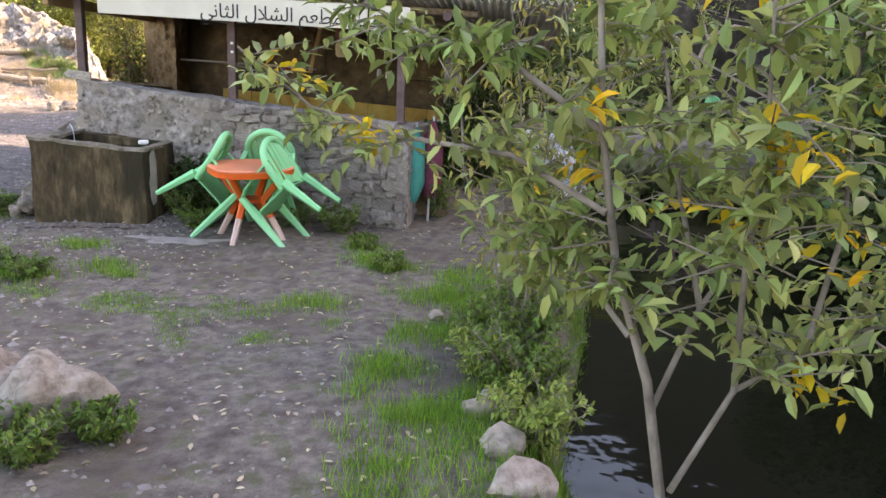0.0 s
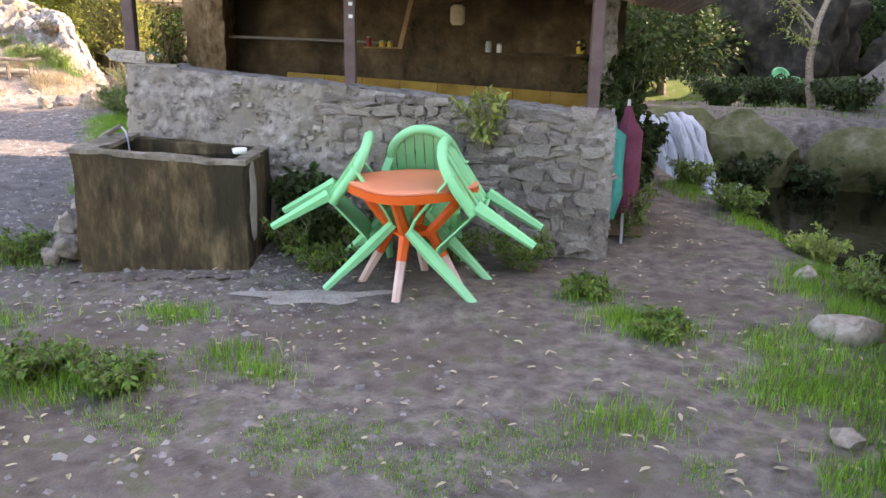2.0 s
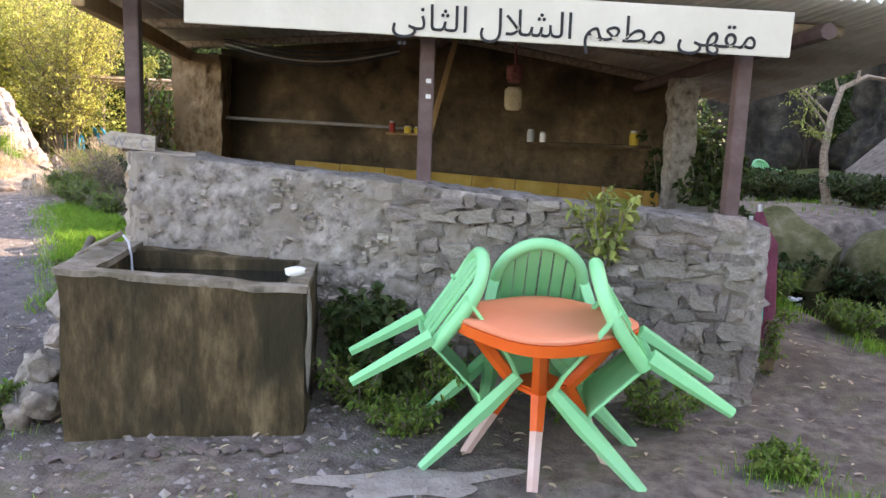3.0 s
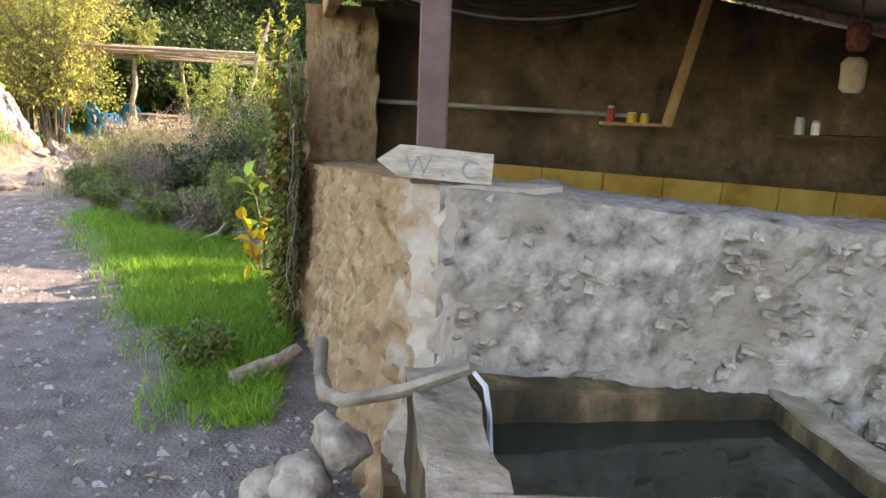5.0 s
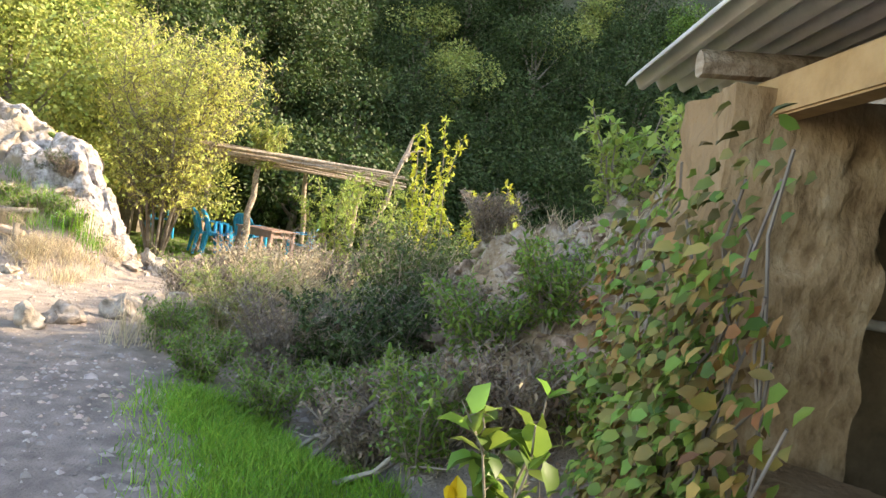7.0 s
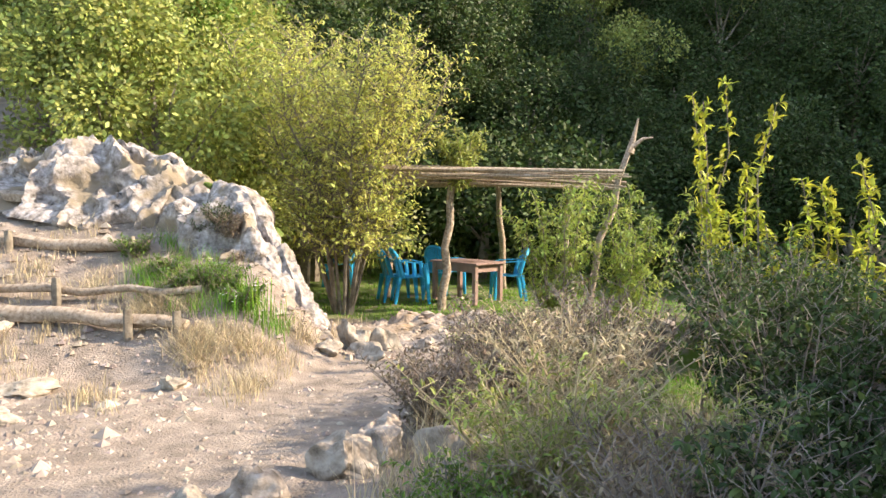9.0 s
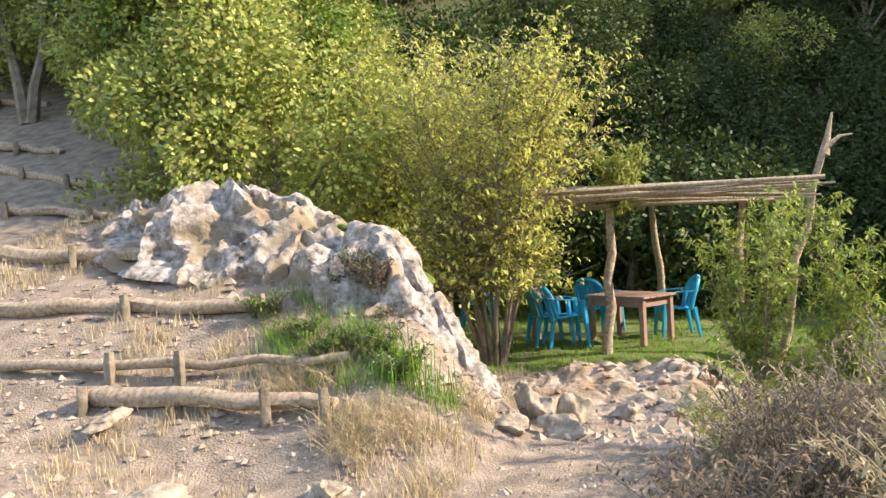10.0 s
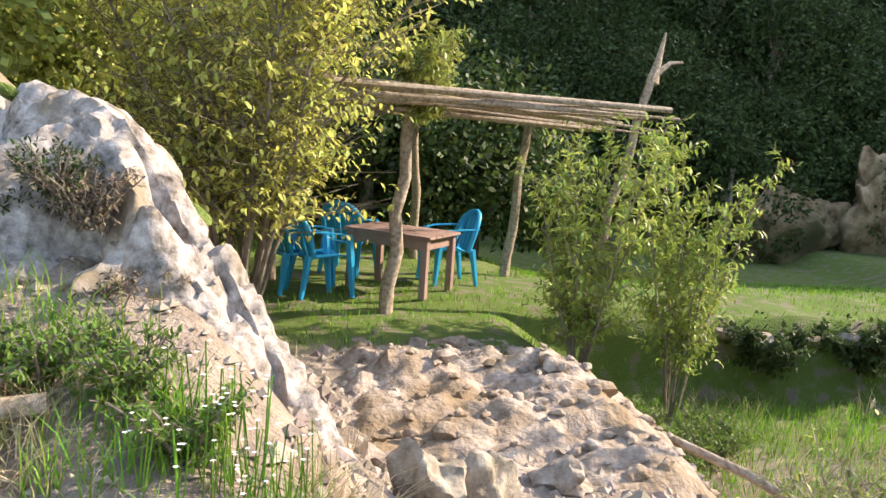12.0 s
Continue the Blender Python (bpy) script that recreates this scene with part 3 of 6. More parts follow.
# ---- plastic table and chairs by the trough ----
def build_plastic_table():
    thing = empty("plastic_table", pose(-0.47, 6.38, 0, 0, 0, 32), "orange plastic garden table with sun-bleached feet", "table")
    def outline(r, z, n=56):
        """A square with strongly rounded corners."""
        out = []
        for k in range(n):
            a = 2 * math.pi * k / n
            c, q = math.cos(a), math.sin(a)
            w = r / (abs(c) ** 3.2 + abs(q) ** 3.2) ** (1 / 3.2)
            out.append((w * c, w * q, z))
        return out

    def lathe(rings, close):
        n = len(rings[0])
        v = [p for ring in rings for p in ring]
        f = [(i * n + k, i * n + (k + 1) % n, (i + 1) * n + (k + 1) % n, (i + 1) * n + k) for i in range(len(rings) - 1) for k in range(n)]
        return Geo().add(v, f + ([tuple(range(n))[::-1], tuple((len(rings) - 1) * n + k for k in range(n))] if close else []))

    part("tabletop", lathe([outline(0.37, 0.695), outline(0.385, 0.705), outline(0.385, 0.716), outline(0.372, 0.724), outline(0.33, 0.722)], True), M_ORTOP, thing, "faded orange tabletop")
    part("rim", lathe([outline(0.376, 0.700), outline(0.388, 0.700), outline(0.384, 0.648), outline(0.374, 0.648), outline(0.376, 0.700)], False), M_ORANGE, thing)
    hub = Geo().box((0.25, 0.25, 0.035), pose(0, 0, 0.385, 0, 0, 0), 0.01)
    part("hub", hub, M_ORANGE, thing)
    for k in range(4):
        m = pose(0, 0, 0, 0, 0, 90 * k + 45)
        leg = Geo()
        pts = [(0.37, 0, 0.68), (0.25, 0, 0.53), (0.13, 0, 0.39), (0.22, 0, 0.23)]
        leg.tube([m @ Vector(p) for p in pts], [0.034, 0.036, 0.042, 0.034], 6)
        leg_ob = part("leg", leg, M_ORANGE, thing)
        foot = Geo().tube([m @ Vector(p) for p in [(0.22, 0, 0.23), (0.35, 0, 0.0)]], [0.034, 0.028], 6)
        part("foot", foot, M_BLEACH, leg_ob, "bleached lower leg")
    return thing


def build_armchair(name, mat, label, category, group):
    """A moulded plastic armchair, 0.84 m high; it faces -y."""
    thing = empty(name, pose(0, 0, 0), label, category, group)
    seat = Geo()
    nu, nv = 8, 8
    verts, faces = [], []
    for j in range(nv + 1):
        v = j / nv
        for i in range(nu + 1):
            u = i / nu * 2 - 1
            w = 0.235 - 0.03 * v
            verts.append((u * w, -0.22 + 0.42 * v, 0.435 - 0.035 * v - 0.018 * (1 - u * u) + (0.0 if j else -0.03)))
    for j in range(nv):
        for i in range(nu):
            a = j * (nu + 1) + i
            faces.append((a, a + 1, a + nu + 2, a + nu + 1))
    seat.add(verts, faces)
    so = part("seat", seat, mat, thing)
    so.modifiers.new("thickness", "SOLIDIFY").thickness = 0.012

    # backrest: a rim with slats
    def back_point(u, z):
        t = (z - 0.40) / 0.44
        return Vector((u, 0.19 + 0.13 * t + 0.05 * (u / 0.24) ** 2 * -1, z))

    rim = []
    for k in range(17):
        a = math.pi * k / 16
        z = 0.58 + 0.26 * math.sin(a) ** 0.7 if 0 < k < 16 else 0.58
        rim.append(back_point(-0.235 * math.cos(a) if 0 < k < 16 else -0.235 * math.cos(a), z))
    rim = [back_point(-0.215, 0.40)] + rim + [back_point(0.215, 0.40)]
    bg_ = Geo()
    bg_.tube(rim, 0.034, 8)
    back = part("backrest", bg_, mat, thing)
    for u in (-0.165, -0.10, -0.034, 0.034, 0.10, 0.165):
        top = 0.58 + 0.235 * math.sqrt(max(0.0, 1 - (u / 0.235) ** 2))
        pts = [back_point(u, z) for z in np.linspace(0.405, top, 6)]
        s = Geo()
        pts = [pts[0], pts[3], pts[5]]
        for p, q in zip(pts, pts[1:]):
            mid, dz = (p + q) / 2, q - p
            s.box((0.058, 0.009, dz.length + 0.004), Matrix.Translation(mid) @ dz.to_track_quat("Z", "Y").to_matrix().to_4x4())
        part("slat", s, mat, back)
    for side in (-1, 1):
        arm = Geo()
        pts = [(side * 0.225, 0.26, 0.66), (side * 0.26, 0.10, 0.655), (side * 0.265, -0.10, 0.645), (side * 0.25, -0.20, 0.62)]
        for p, q in zip(pts, pts[1:]):
            p, q = Vector(p), Vector(q)
            arm.box((0.055, 0.016, (q - p).length + 0.012), Matrix.Translation((p + q) / 2) @ (q - p).to_track_quat("Z", "X").to_matrix().to_4x4() @ pose(0, 0, 0, 0, 0, 90), 0.004)
        part("armrest", arm, mat, thing)
        fl = Geo().tube([(side * 0.25, -0.20, 0.63), (side * 0.245, -0.225, 0.42), (side * 0.265, -0.26, 0.0)], [0.034, 0.044, 0.025], 6)
        part("leg", fl, mat, thing)
        rl = Geo().tube([(side * 0.21, 0.20, 0.42), (side * 0.235, 0.27, 0.0)], [0.044, 0.025], 6)
        part("leg", rl, mat, thing)
    return thing


build_plastic_table()
chair = build_armchair("plastic_chair", M_GREEN, "mint green plastic armchair tipped forward onto the orange table", "chair", "green chairs round the table")


def tipped(cx, cy, heading, tilt, r):
    """Chair facing the table, tipped forward about its front feet until the arms rest on the top."""
    pivot = Vector((0, -0.26, 0))
    turn = pose(0, 0, 0, 0, 0, heading)
    m = turn @ Matrix.Translation((0, r, 0)) @ pose(0, 0, 0, tilt) @ Matrix.Translation(-pivot)
    return Matrix.Translation((cx, cy, 0)) @ m


CH = [tipped(-0.50, 6.58, 93, 51, 0.55), tipped(-0.48, 6.36, -101, 50, 0.50), tipped(-0.44, 6.44, -4, 46, 0.55)]
chair.matrix_basis = CH[0]
for m in CH[1:]:
    copy_thing(chair, m)

# ---- the stone trough ----
def build_trough():
    x0, x1, y0, y1 = -2.80, -1.62, 6.60, 7.42
    thing = empty("water_trough", pose(0, 0, 0), "mossy brown concrete water trough full to the brim", "trough")
    t = 0.11

    def slab(name, xa, xb, ya, yb, seed, za=-0.1, zb=0.83, mat=None):
        g = Geo()
        bm = bmesh.new()
        bmesh.ops.create_cube(bm, size=1)
        bmesh.ops.subdivide_edges(bm, edges=bm.edges[:], cuts=9, use_grid_fill=True)
        for v in bm.verts:
            p = Vector((xa + (v.co.x + 0.5) * (xb - xa), ya + (v.co.y + 0.5) * (yb - ya), za + (v.co.z + 0.5) * (zb - za)))
            p.z -= 0.065 * (p.x - x0) * (p.z + 0.1) / 0.93 - 0.01
            e = noise.noise(p * 7 + Vector((seed, 0, 0))) * 0.016
            v.co = p + Vector((e, e, e))
        bm.verts.index_update()
        g.add([v.co for v in bm.verts], [[v.index for v in f.verts] for f in bm.faces])
        bm.free()
        return part(name, g, mat or M_CONCRETE, thing)

    slab("side", x0, x1, y0, y0 + t, 1)
    slab("side", x0, x1, y1 - t, y1, 2)
    slab("end", x0, x0 + t + 0.03, y0 + t, y1 - t, 3)
    slab("end", x1 - t, x1, y0 + t, y1 - t, 4)
    for seed, (xa, xb, ya, yb) in enumerate([(x0 - 0.008, x1 + 0.008, y0 - 0.008, y0 + t - 0.02), (x0 - 0.008, x0 + t + 0.05, y0 + t - 0.018, y1 - 0.01), (x1 - t + 0.02, x1 + 0.008, y0 + t - 0.018, y1 - 0.01)]):
        slab("rim", xa, xb, ya, yb, 11 + seed, 0.815, 0.85, M_TROUGHRIM)
    part("lime_crust", moved(blob(12, (0.03, 0.16, 0.62), 0.35, 3), pose(x1 + 0.002, y0 + 0.2, 0.46)), M_RIM, thing, "pale lime streak down the wet end")
    part("water", Geo().box((x1 - x0 - 0.1, y1 - y0 - 0.1, 0.3), pose((x0 + x1) / 2, (y0 + y1) / 2, 0.57)), M_TROUGH, thing, "still dark water")


build_trough()

# ---- rock outcrop, log steps ----
def build_outcrop():
    """A pale ridge of rock that runs down the slope to a blunt tip beside the path."""
    spine = [(-7.98, 18.55, 0.10, 0.24), (-8.10, 18.75, 0.40, 0.30), (-8.28, 18.95, 0.80, 0.36), (-8.50, 19.1, 1.12, 0.42), (-8.75, 19.25, 1.40, 0.48),
             (-9.1, 19.4, 1.66, 0.54), (-9.5, 19.7, 1.80, 0.58), (-9.95, 20.0, 1.90, 0.60), (-10.45, 20.1, 2.28, 0.62), (-11.1, 20.2, 2.36, 0.68), (-11.8, 20.3, 2.30, 0.66), (-12.6, 20.5, 2.2, 0.5)]
    g = Geo()
    nu, nk = 190, 70
    sp = np.array(spine)
    t = np.linspace(0, len(spine) - 1, nu)
    P = np.stack([np.interp(t, range(len(spine)), sp[:, i]) for i in range(4)], 1)
    verts, faces = [], []
    for i in range(nu):
        x, y, top, w = P[i]
        a, b = P[max(0, i - 1)], P[min(nu - 1, i + 1)]
        d = Vector((b[0] - a[0], b[1] - a[1], 0)).normalized()
        n = Vector((-d.y, d.x, 0))
        base = gz(x, y) - 0.4
        shrink = min(1.0, (i + 1) / 14) ** 0.5
        for k in range(nk):
            u = 2 * k / (nk - 1) - 1
            h = 1 - abs(u) ** (2.2 if u > 0 else 3.0)
            p = Vector((x, y, 0)) + n * (u * w * shrink * (1.45 if u > 0 else 0.85))
            p.z = base + (top - base) * h
            q = p * 2.1
            q3 = Vector((i * 0.045, u * 2.6 + noise.noise(q) * 0.8, p.z * 1.5))
            e = noise.noise(q * 0.8) * 0.24 - abs(noise.noise(q * 1.1 + Vector((3, 1, 7)))) * (0.46 if u > 0 else 0.2) - abs(noise.noise(q3)) * 0.10 + noise.noise(q * 7) * 0.03 - max(0.0, noise.noise(q * 9) - 0.15) * 0.16 - max(0.0, noise.noise(q * 4.5) - 0.3) * 0.28 - max(0.0, noise.noise(q * 1.3 + Vector((9, 2, 4))) - 0.1) * 0.5 + noise.noise(q * 16) * 0.012 + 0.17
            p += (n * u + Vector((0, 0, 1 - abs(u)))) * e * min(1.0, 0.3 + i / 12)
            verts.append(p)
    for i in range(nu - 1):
        for k in range(nk - 1):
            a = i * nk + k
            faces.append((a, a + 1, a + nk + 1, a + nk))
    faces.append([k for k in range(nk)][::-1])
    g.add(verts, faces)
    tagged(part("rock_outcrop", g, M_ROCK), "long pale weathered rock outcrop with mossy hollows", "rock")


build_outcrop()


def log_step(p, q, r, stakes, seed):
    thing = empty("log_step", pose(0, 0, 0), "bare log held by short stakes as a step in the slope", "log", "log steps on the slope")
    p, q = Vector(p), Vector(q)
    rr = random.Random(seed)
    pts, n = [], 9
    for i in range(n):
        c = p.lerp(q, i / (n - 1))
        c += Vector((rr.uniform(-0.03, 0.03), rr.uniform(-0.035, 0.035), rr.uniform(-0.03, 0.03)))
        c.z = max(c.z, 0)
        pts.append(c)
    part("log", Geo().tube(pts, [r * (1.0 - 0.35 * i / n) * rr.uniform(0.85, 1.08) for i in range(n)], 10, wobble=0.16, seed=seed), M_LOG, thing)
    for s in stakes:
        c = p.lerp(q, s) + Vector((0, -0.10, 0))
        part("stake", Geo().tube([c + Vector((0, 0, -0.35)), c + Vector((0.0, 0, 0.02)), c + Vector((-0.01, 0.01, 0.11))], [0.04, 0.042, 0.036], 8, wobble=0.12, seed=seed + 5), M_BARK, thing)
    return thing


def on_slope(x, y, lift):
    return (x, y, gz(x, y) + lift)


for k, (xa, ya, xb, yb, r, stakes) in enumerate([(-10.85, 17.58, -8.84, 17.77, 0.085, (0.02, 0.75, 0.97)), (-11.9, 17.8, -8.95, 18.24, 0.05, (0.35, 0.55)), (-12.7, 18.52, -9.95, 18.9, 0.085, (0.5, 0.97)),
                                                 (-13.5, 19.34, -11.44, 19.6, 0.085, (0.45, 0.88)), (-14.6, 20.4, -13.1, 20.5, 0.07, (0.1, 0.9)), (-16.0, 21.75, -14.15, 21.45, 0.08, (0.3, 0.8)),
                                                 (-17.0, 22.6, -15.6, 22.5, 0.08, (0.4,)), (-19.1, 24.7, -17.8, 24.6, 0.08, (0.5,))]):
    log_step(on_slope(xa, ya, 0.05), on_slope(xb, yb, 0.05), r, stakes, 20 + k)

# ---- pergola ----
def crooked(p, q, r0, r1, seed, bend=0.05, n=7):
    rr = random.Random(seed)
    p, q = Vector(p), Vector(q)
    pts = []
    for i in range(n):
        t = i / (n - 1)
        o = Vector((rr.uniform(-1, 1), rr.uniform(-1, 1), 0)) * bend * math.sin(math.pi * t)
        pts.append(p.lerp(q, t) + o)
    return Geo().tube(pts, [r0 + (r1 - r0) * i / (n - 1) for i in range(n)], 8, wobble=0.1, seed=seed)


def build_pergola():
    thing = empty("pergola", pose(0, 0, 0), "rustic pergola of crooked poles roofed with dry branches", "pergola")
    for i, (x, y, tx, ty, zt) in enumerate([(-7.56, 22.9, -7.42, 22.95, 2.1), (-8.75, 24.3, -8.7, 24.2, 2.0), (-7.0, 26.2, -7.1, 26.0, 2.05), (-5.9, 25.4, -5.75, 25.3, 2.05)]):
        part("pole", crooked((x, y, gz(x, y) - 0.1), (tx, ty, zt), 0.07, 0.05, 40 + i, 0.035), M_LOG, thing)
    rr = random.Random(5)
    for k in range(64):
        t = k / 63
        a = Vector((-8.35 + rr.uniform(-0.3, 0.2), 22.3 + 3.6 * t, 2.10 + rr.uniform(-0.09, 0.17)))
        b = Vector((-5.25 + rr.uniform(-0.35, 0.45), 22.9 + 3.4 * t, 2.06 + rr.uniform(-0.11, 0.15)))
        part("branch", crooked(a, b, rr.uniform(0.018, 0.042), rr.uniform(0.01, 0.03), 60 + k, 0.09, 7), M_LOG, thing)
    return thing


build_pergola()
g = crooked((-5.55, 23.3, gz(-5.55, 23.3) - 0.1), (-4.85, 23.75, 2.55), 0.06, 0.045, 11, 0.10)
stick = empty("forked_pole", pose(0, 0, 0), "leaning forked dead branch beside the pergola", "branch")
part("stem", g, M_LOG, stick)
part("fork", Geo().tube([(-4.85, 23.75, 2.5), (-4.80, 23.78, 2.68), (-4.72, 23.82, 3.03)], [0.07, 0.04, 0.012], 7, wobble=0.2), M_LOG, stick)
part("fork", Geo().tube([(-4.85, 23.75, 2.55), (-4.65, 23.8, 2.72), (-4.5, 23.82, 2.74)], [0.05, 0.025, 0.012], 7, wobble=0.2), M_LOG, stick)

blue = build_armchair("plastic_chair", M_BLUE, "bright blue plastic chair at the pergola table", "chair", "blue chairs at the pergola")
spots = [(-8.45, 23.75, 118), (-8.2, 23.6, 112), (-7.9, 24.9, 155), (-6.75, 24.6, -75), (-9.9, 25.2, 100)]
blue.matrix_basis = pose(spots[0][0], spots[0][1], gz(*spots[0][:2]), 0, 0, spots[0][2])
for x, y, a in spots[1:]:
    copy_thing(blue, pose(x, y, gz(x, y), 0, 0, a))


def build_wood_table(x, y, a):
    z = gz(x, y)
    thing = empty("wooden_table", pose(x, y, z, 0, 0, a), "low weathered pinkish wooden table under the pergola", "table")
    for i in range(5):
        part("plank", Geo().box((1.05, 0.135, 0.03), pose(0, -0.28 + 0.14 * i, 0.64), 0.004), M_TABLE, thing)
    for s in (-1, 1):
        part("apron", Geo().box((0.90, 0.025, 0.12), pose(0, s * 0.29, 0.565), 0.003), M_TABLE, thing)
        part("apron", Geo().box((0.025, 0.55, 0.12), pose(s * 0.44, 0, 0.565), 0.003), M_TABLE, thing)
        for u in (-1, 1):
            part("leg", Geo().box((0.07, 0.07, 0.62), pose(s * 0.45, u * 0.29, 0.31), 0.005), M_TABLE, thing)
    return thing


build_wood_table(-7.35, 24.0, -35)

# ---- plants ----
def spray(g, p, d, n, length, leaf, width, seed, droop=0.15):
    """Leaves along a short twig."""
    rr = random.Random(seed)
    d = Vector(d).normalized()
    for i in range(n):
        t = (i + rr.random()) / n
        q = Vector(p) + d * length * t - Vector((0, 0, droop * length * t * t))
        a = rr.uniform(0, 2 * math.pi)
        side = (d.orthogonal().normalized() * math.cos(a) + d.cross(d.orthogonal().normalized()) * math.sin(a))
        ld = (d * rr.uniform(0.1, 0.8) + side + Vector((0, 0, rr.uniform(-0.4, 0.2)))).normalized()
        s = rr.uniform(0.65, 1.25)
        g.leaf(q, ld, (rr.uniform(-0.5, 0.5), rr.uniform(-0.5, 0.5), 1), leaf * s, width * s, rr.uniform(0.05, 0.35))


def shrub_geo(height, spread, stems, twigs, leaves, leaf, width, seed, low=0.25, upright=0.6, stem_r=0.018):
    """Stems and leaves of a bush or small tree rooted at the origin."""
    rr = random.Random(seed)
    wood, green = Geo(), Geo()
    for s in range(stems):
        a = 2 * math.pi * (s + rr.random()) / stems
        top = Vector((math.cos(a) * spread * rr.uniform(0.3, 1.0), math.sin(a) * spread * rr.uniform(0.3, 1.0), height * rr.uniform(0.7, 1.0)))
        pts = []
        foot = Vector((math.cos(a), math.sin(a), 0)) * spread * 0.06
        for i in range(6):
            t = i / 5
            w = Vector((rr.uniform(-1, 1), rr.uniform(-1, 1), 0)) * 0.04 * height * t
            pts.append(foot.lerp(top, t) * 1.0 + w - Vector((top.x, top.y, 0)) * 0.35 * t * (1 - t))
        wood.tube(pts, [stem_r * (1 - 0.8 * i / 5) + 0.002 for i in range(6)], 6, seed=seed + s)
        for k in range(twigs):
            t = low + (1 - low) * (k + rr.random()) / twigs
            i = min(4, int(t * 5))
            p = pts[i].lerp(pts[i + 1], t * 5 - i)
            b = rr.uniform(0, 2 * math.pi)
            d = Vector((math.cos(b), math.sin(b), rr.uniform(upright - 0.6, upright + 0.5)))
            L = spread * rr.uniform(0.25, 0.55) * (1.15 - 0.6 * t)
            wood.tube([p, p + d.normalized() * L], [stem_r * 0.3, 0.002], 4, cap=False)
            spray(green, p, d, leaves, L, leaf, width, seed * 77 + s * 31 + k)
    return wood, green


def plant(name, x, y, mats, label, category, geos, group="", z=None, turn=0, names=("stem", "foliage"), size=1.0):
    thing = empty(name, pose(x, y, gz(x, y) - 0.03 if z is None else z, 0, 0, turn), label, category, group)
    part(names[0], geos[0], mats[0], thing)
    part(names[1], geos[1], mats[1], thing)
    thing.scale = (size, size, size)
    return thing


M_LEAF_AUTUMN = material("autumn_willow_leaf", [(0.17, 0.21, 0.05), (0.42, 0.36, 0.08)], 1.5, 0.5, 0, random_by="island", spread=0.45, translucent=0.35)
# hillside woods: a few kinds, many copies
def wood_tree(seed, h, r, n, leaf):
    rr = random.Random(seed)
    trunk, crown = Geo(), Geo()
    trunk.tube([(0, 0, -0.4), (0.1, 0, h * 0.35), (0.0, 0.1, h * 0.8)], [0.14, 0.10, 0.03], 6)
    clumps = []
    for k in range(13):
        a, e = rr.uniform(0, 6.28), rr.uniform(0.28, 1.0)
        rad = r * math.sin(min(1, e) * math.pi * 0.80 + 0.35) * rr.uniform(0.35, 0.95)
        clumps.append((Vector((math.cos(a) * rad, math.sin(a) * rad, h * e * 0.92)), r * rr.uniform(0.32, 0.55)))
        trunk.tube([(0, 0, h * e * 0.55), clumps[-1][0]], [0.05, 0.012], 4, cap=False)
    for i in range(n):
        c, cr = clumps[i % len(clumps)]
        d = Vector((rr.gauss(0, 1), rr.gauss(0, 1), rr.gauss(0, 0.8))).normalized()
        p = c + d * cr * rr.uniform(0.55, 1.0)
        ld = (d + Vector((rr.uniform(-0.9, 0.9), rr.uniform(-0.9, 0.9), rr.uniform(-0.7, 0.3)))).normalized()
        s = rr.uniform(0.6, 1.3)
        side = ld.cross(d + Vector((0.01, 0.02, 0.03))).normalized() * leaf * 0.3 * s
        mid = p + ld * leaf * s * 0.5
        crown.add([p, mid + side, p + ld * leaf * s, mid - side], [(0, 1, 2, 3)])
    return trunk, crown


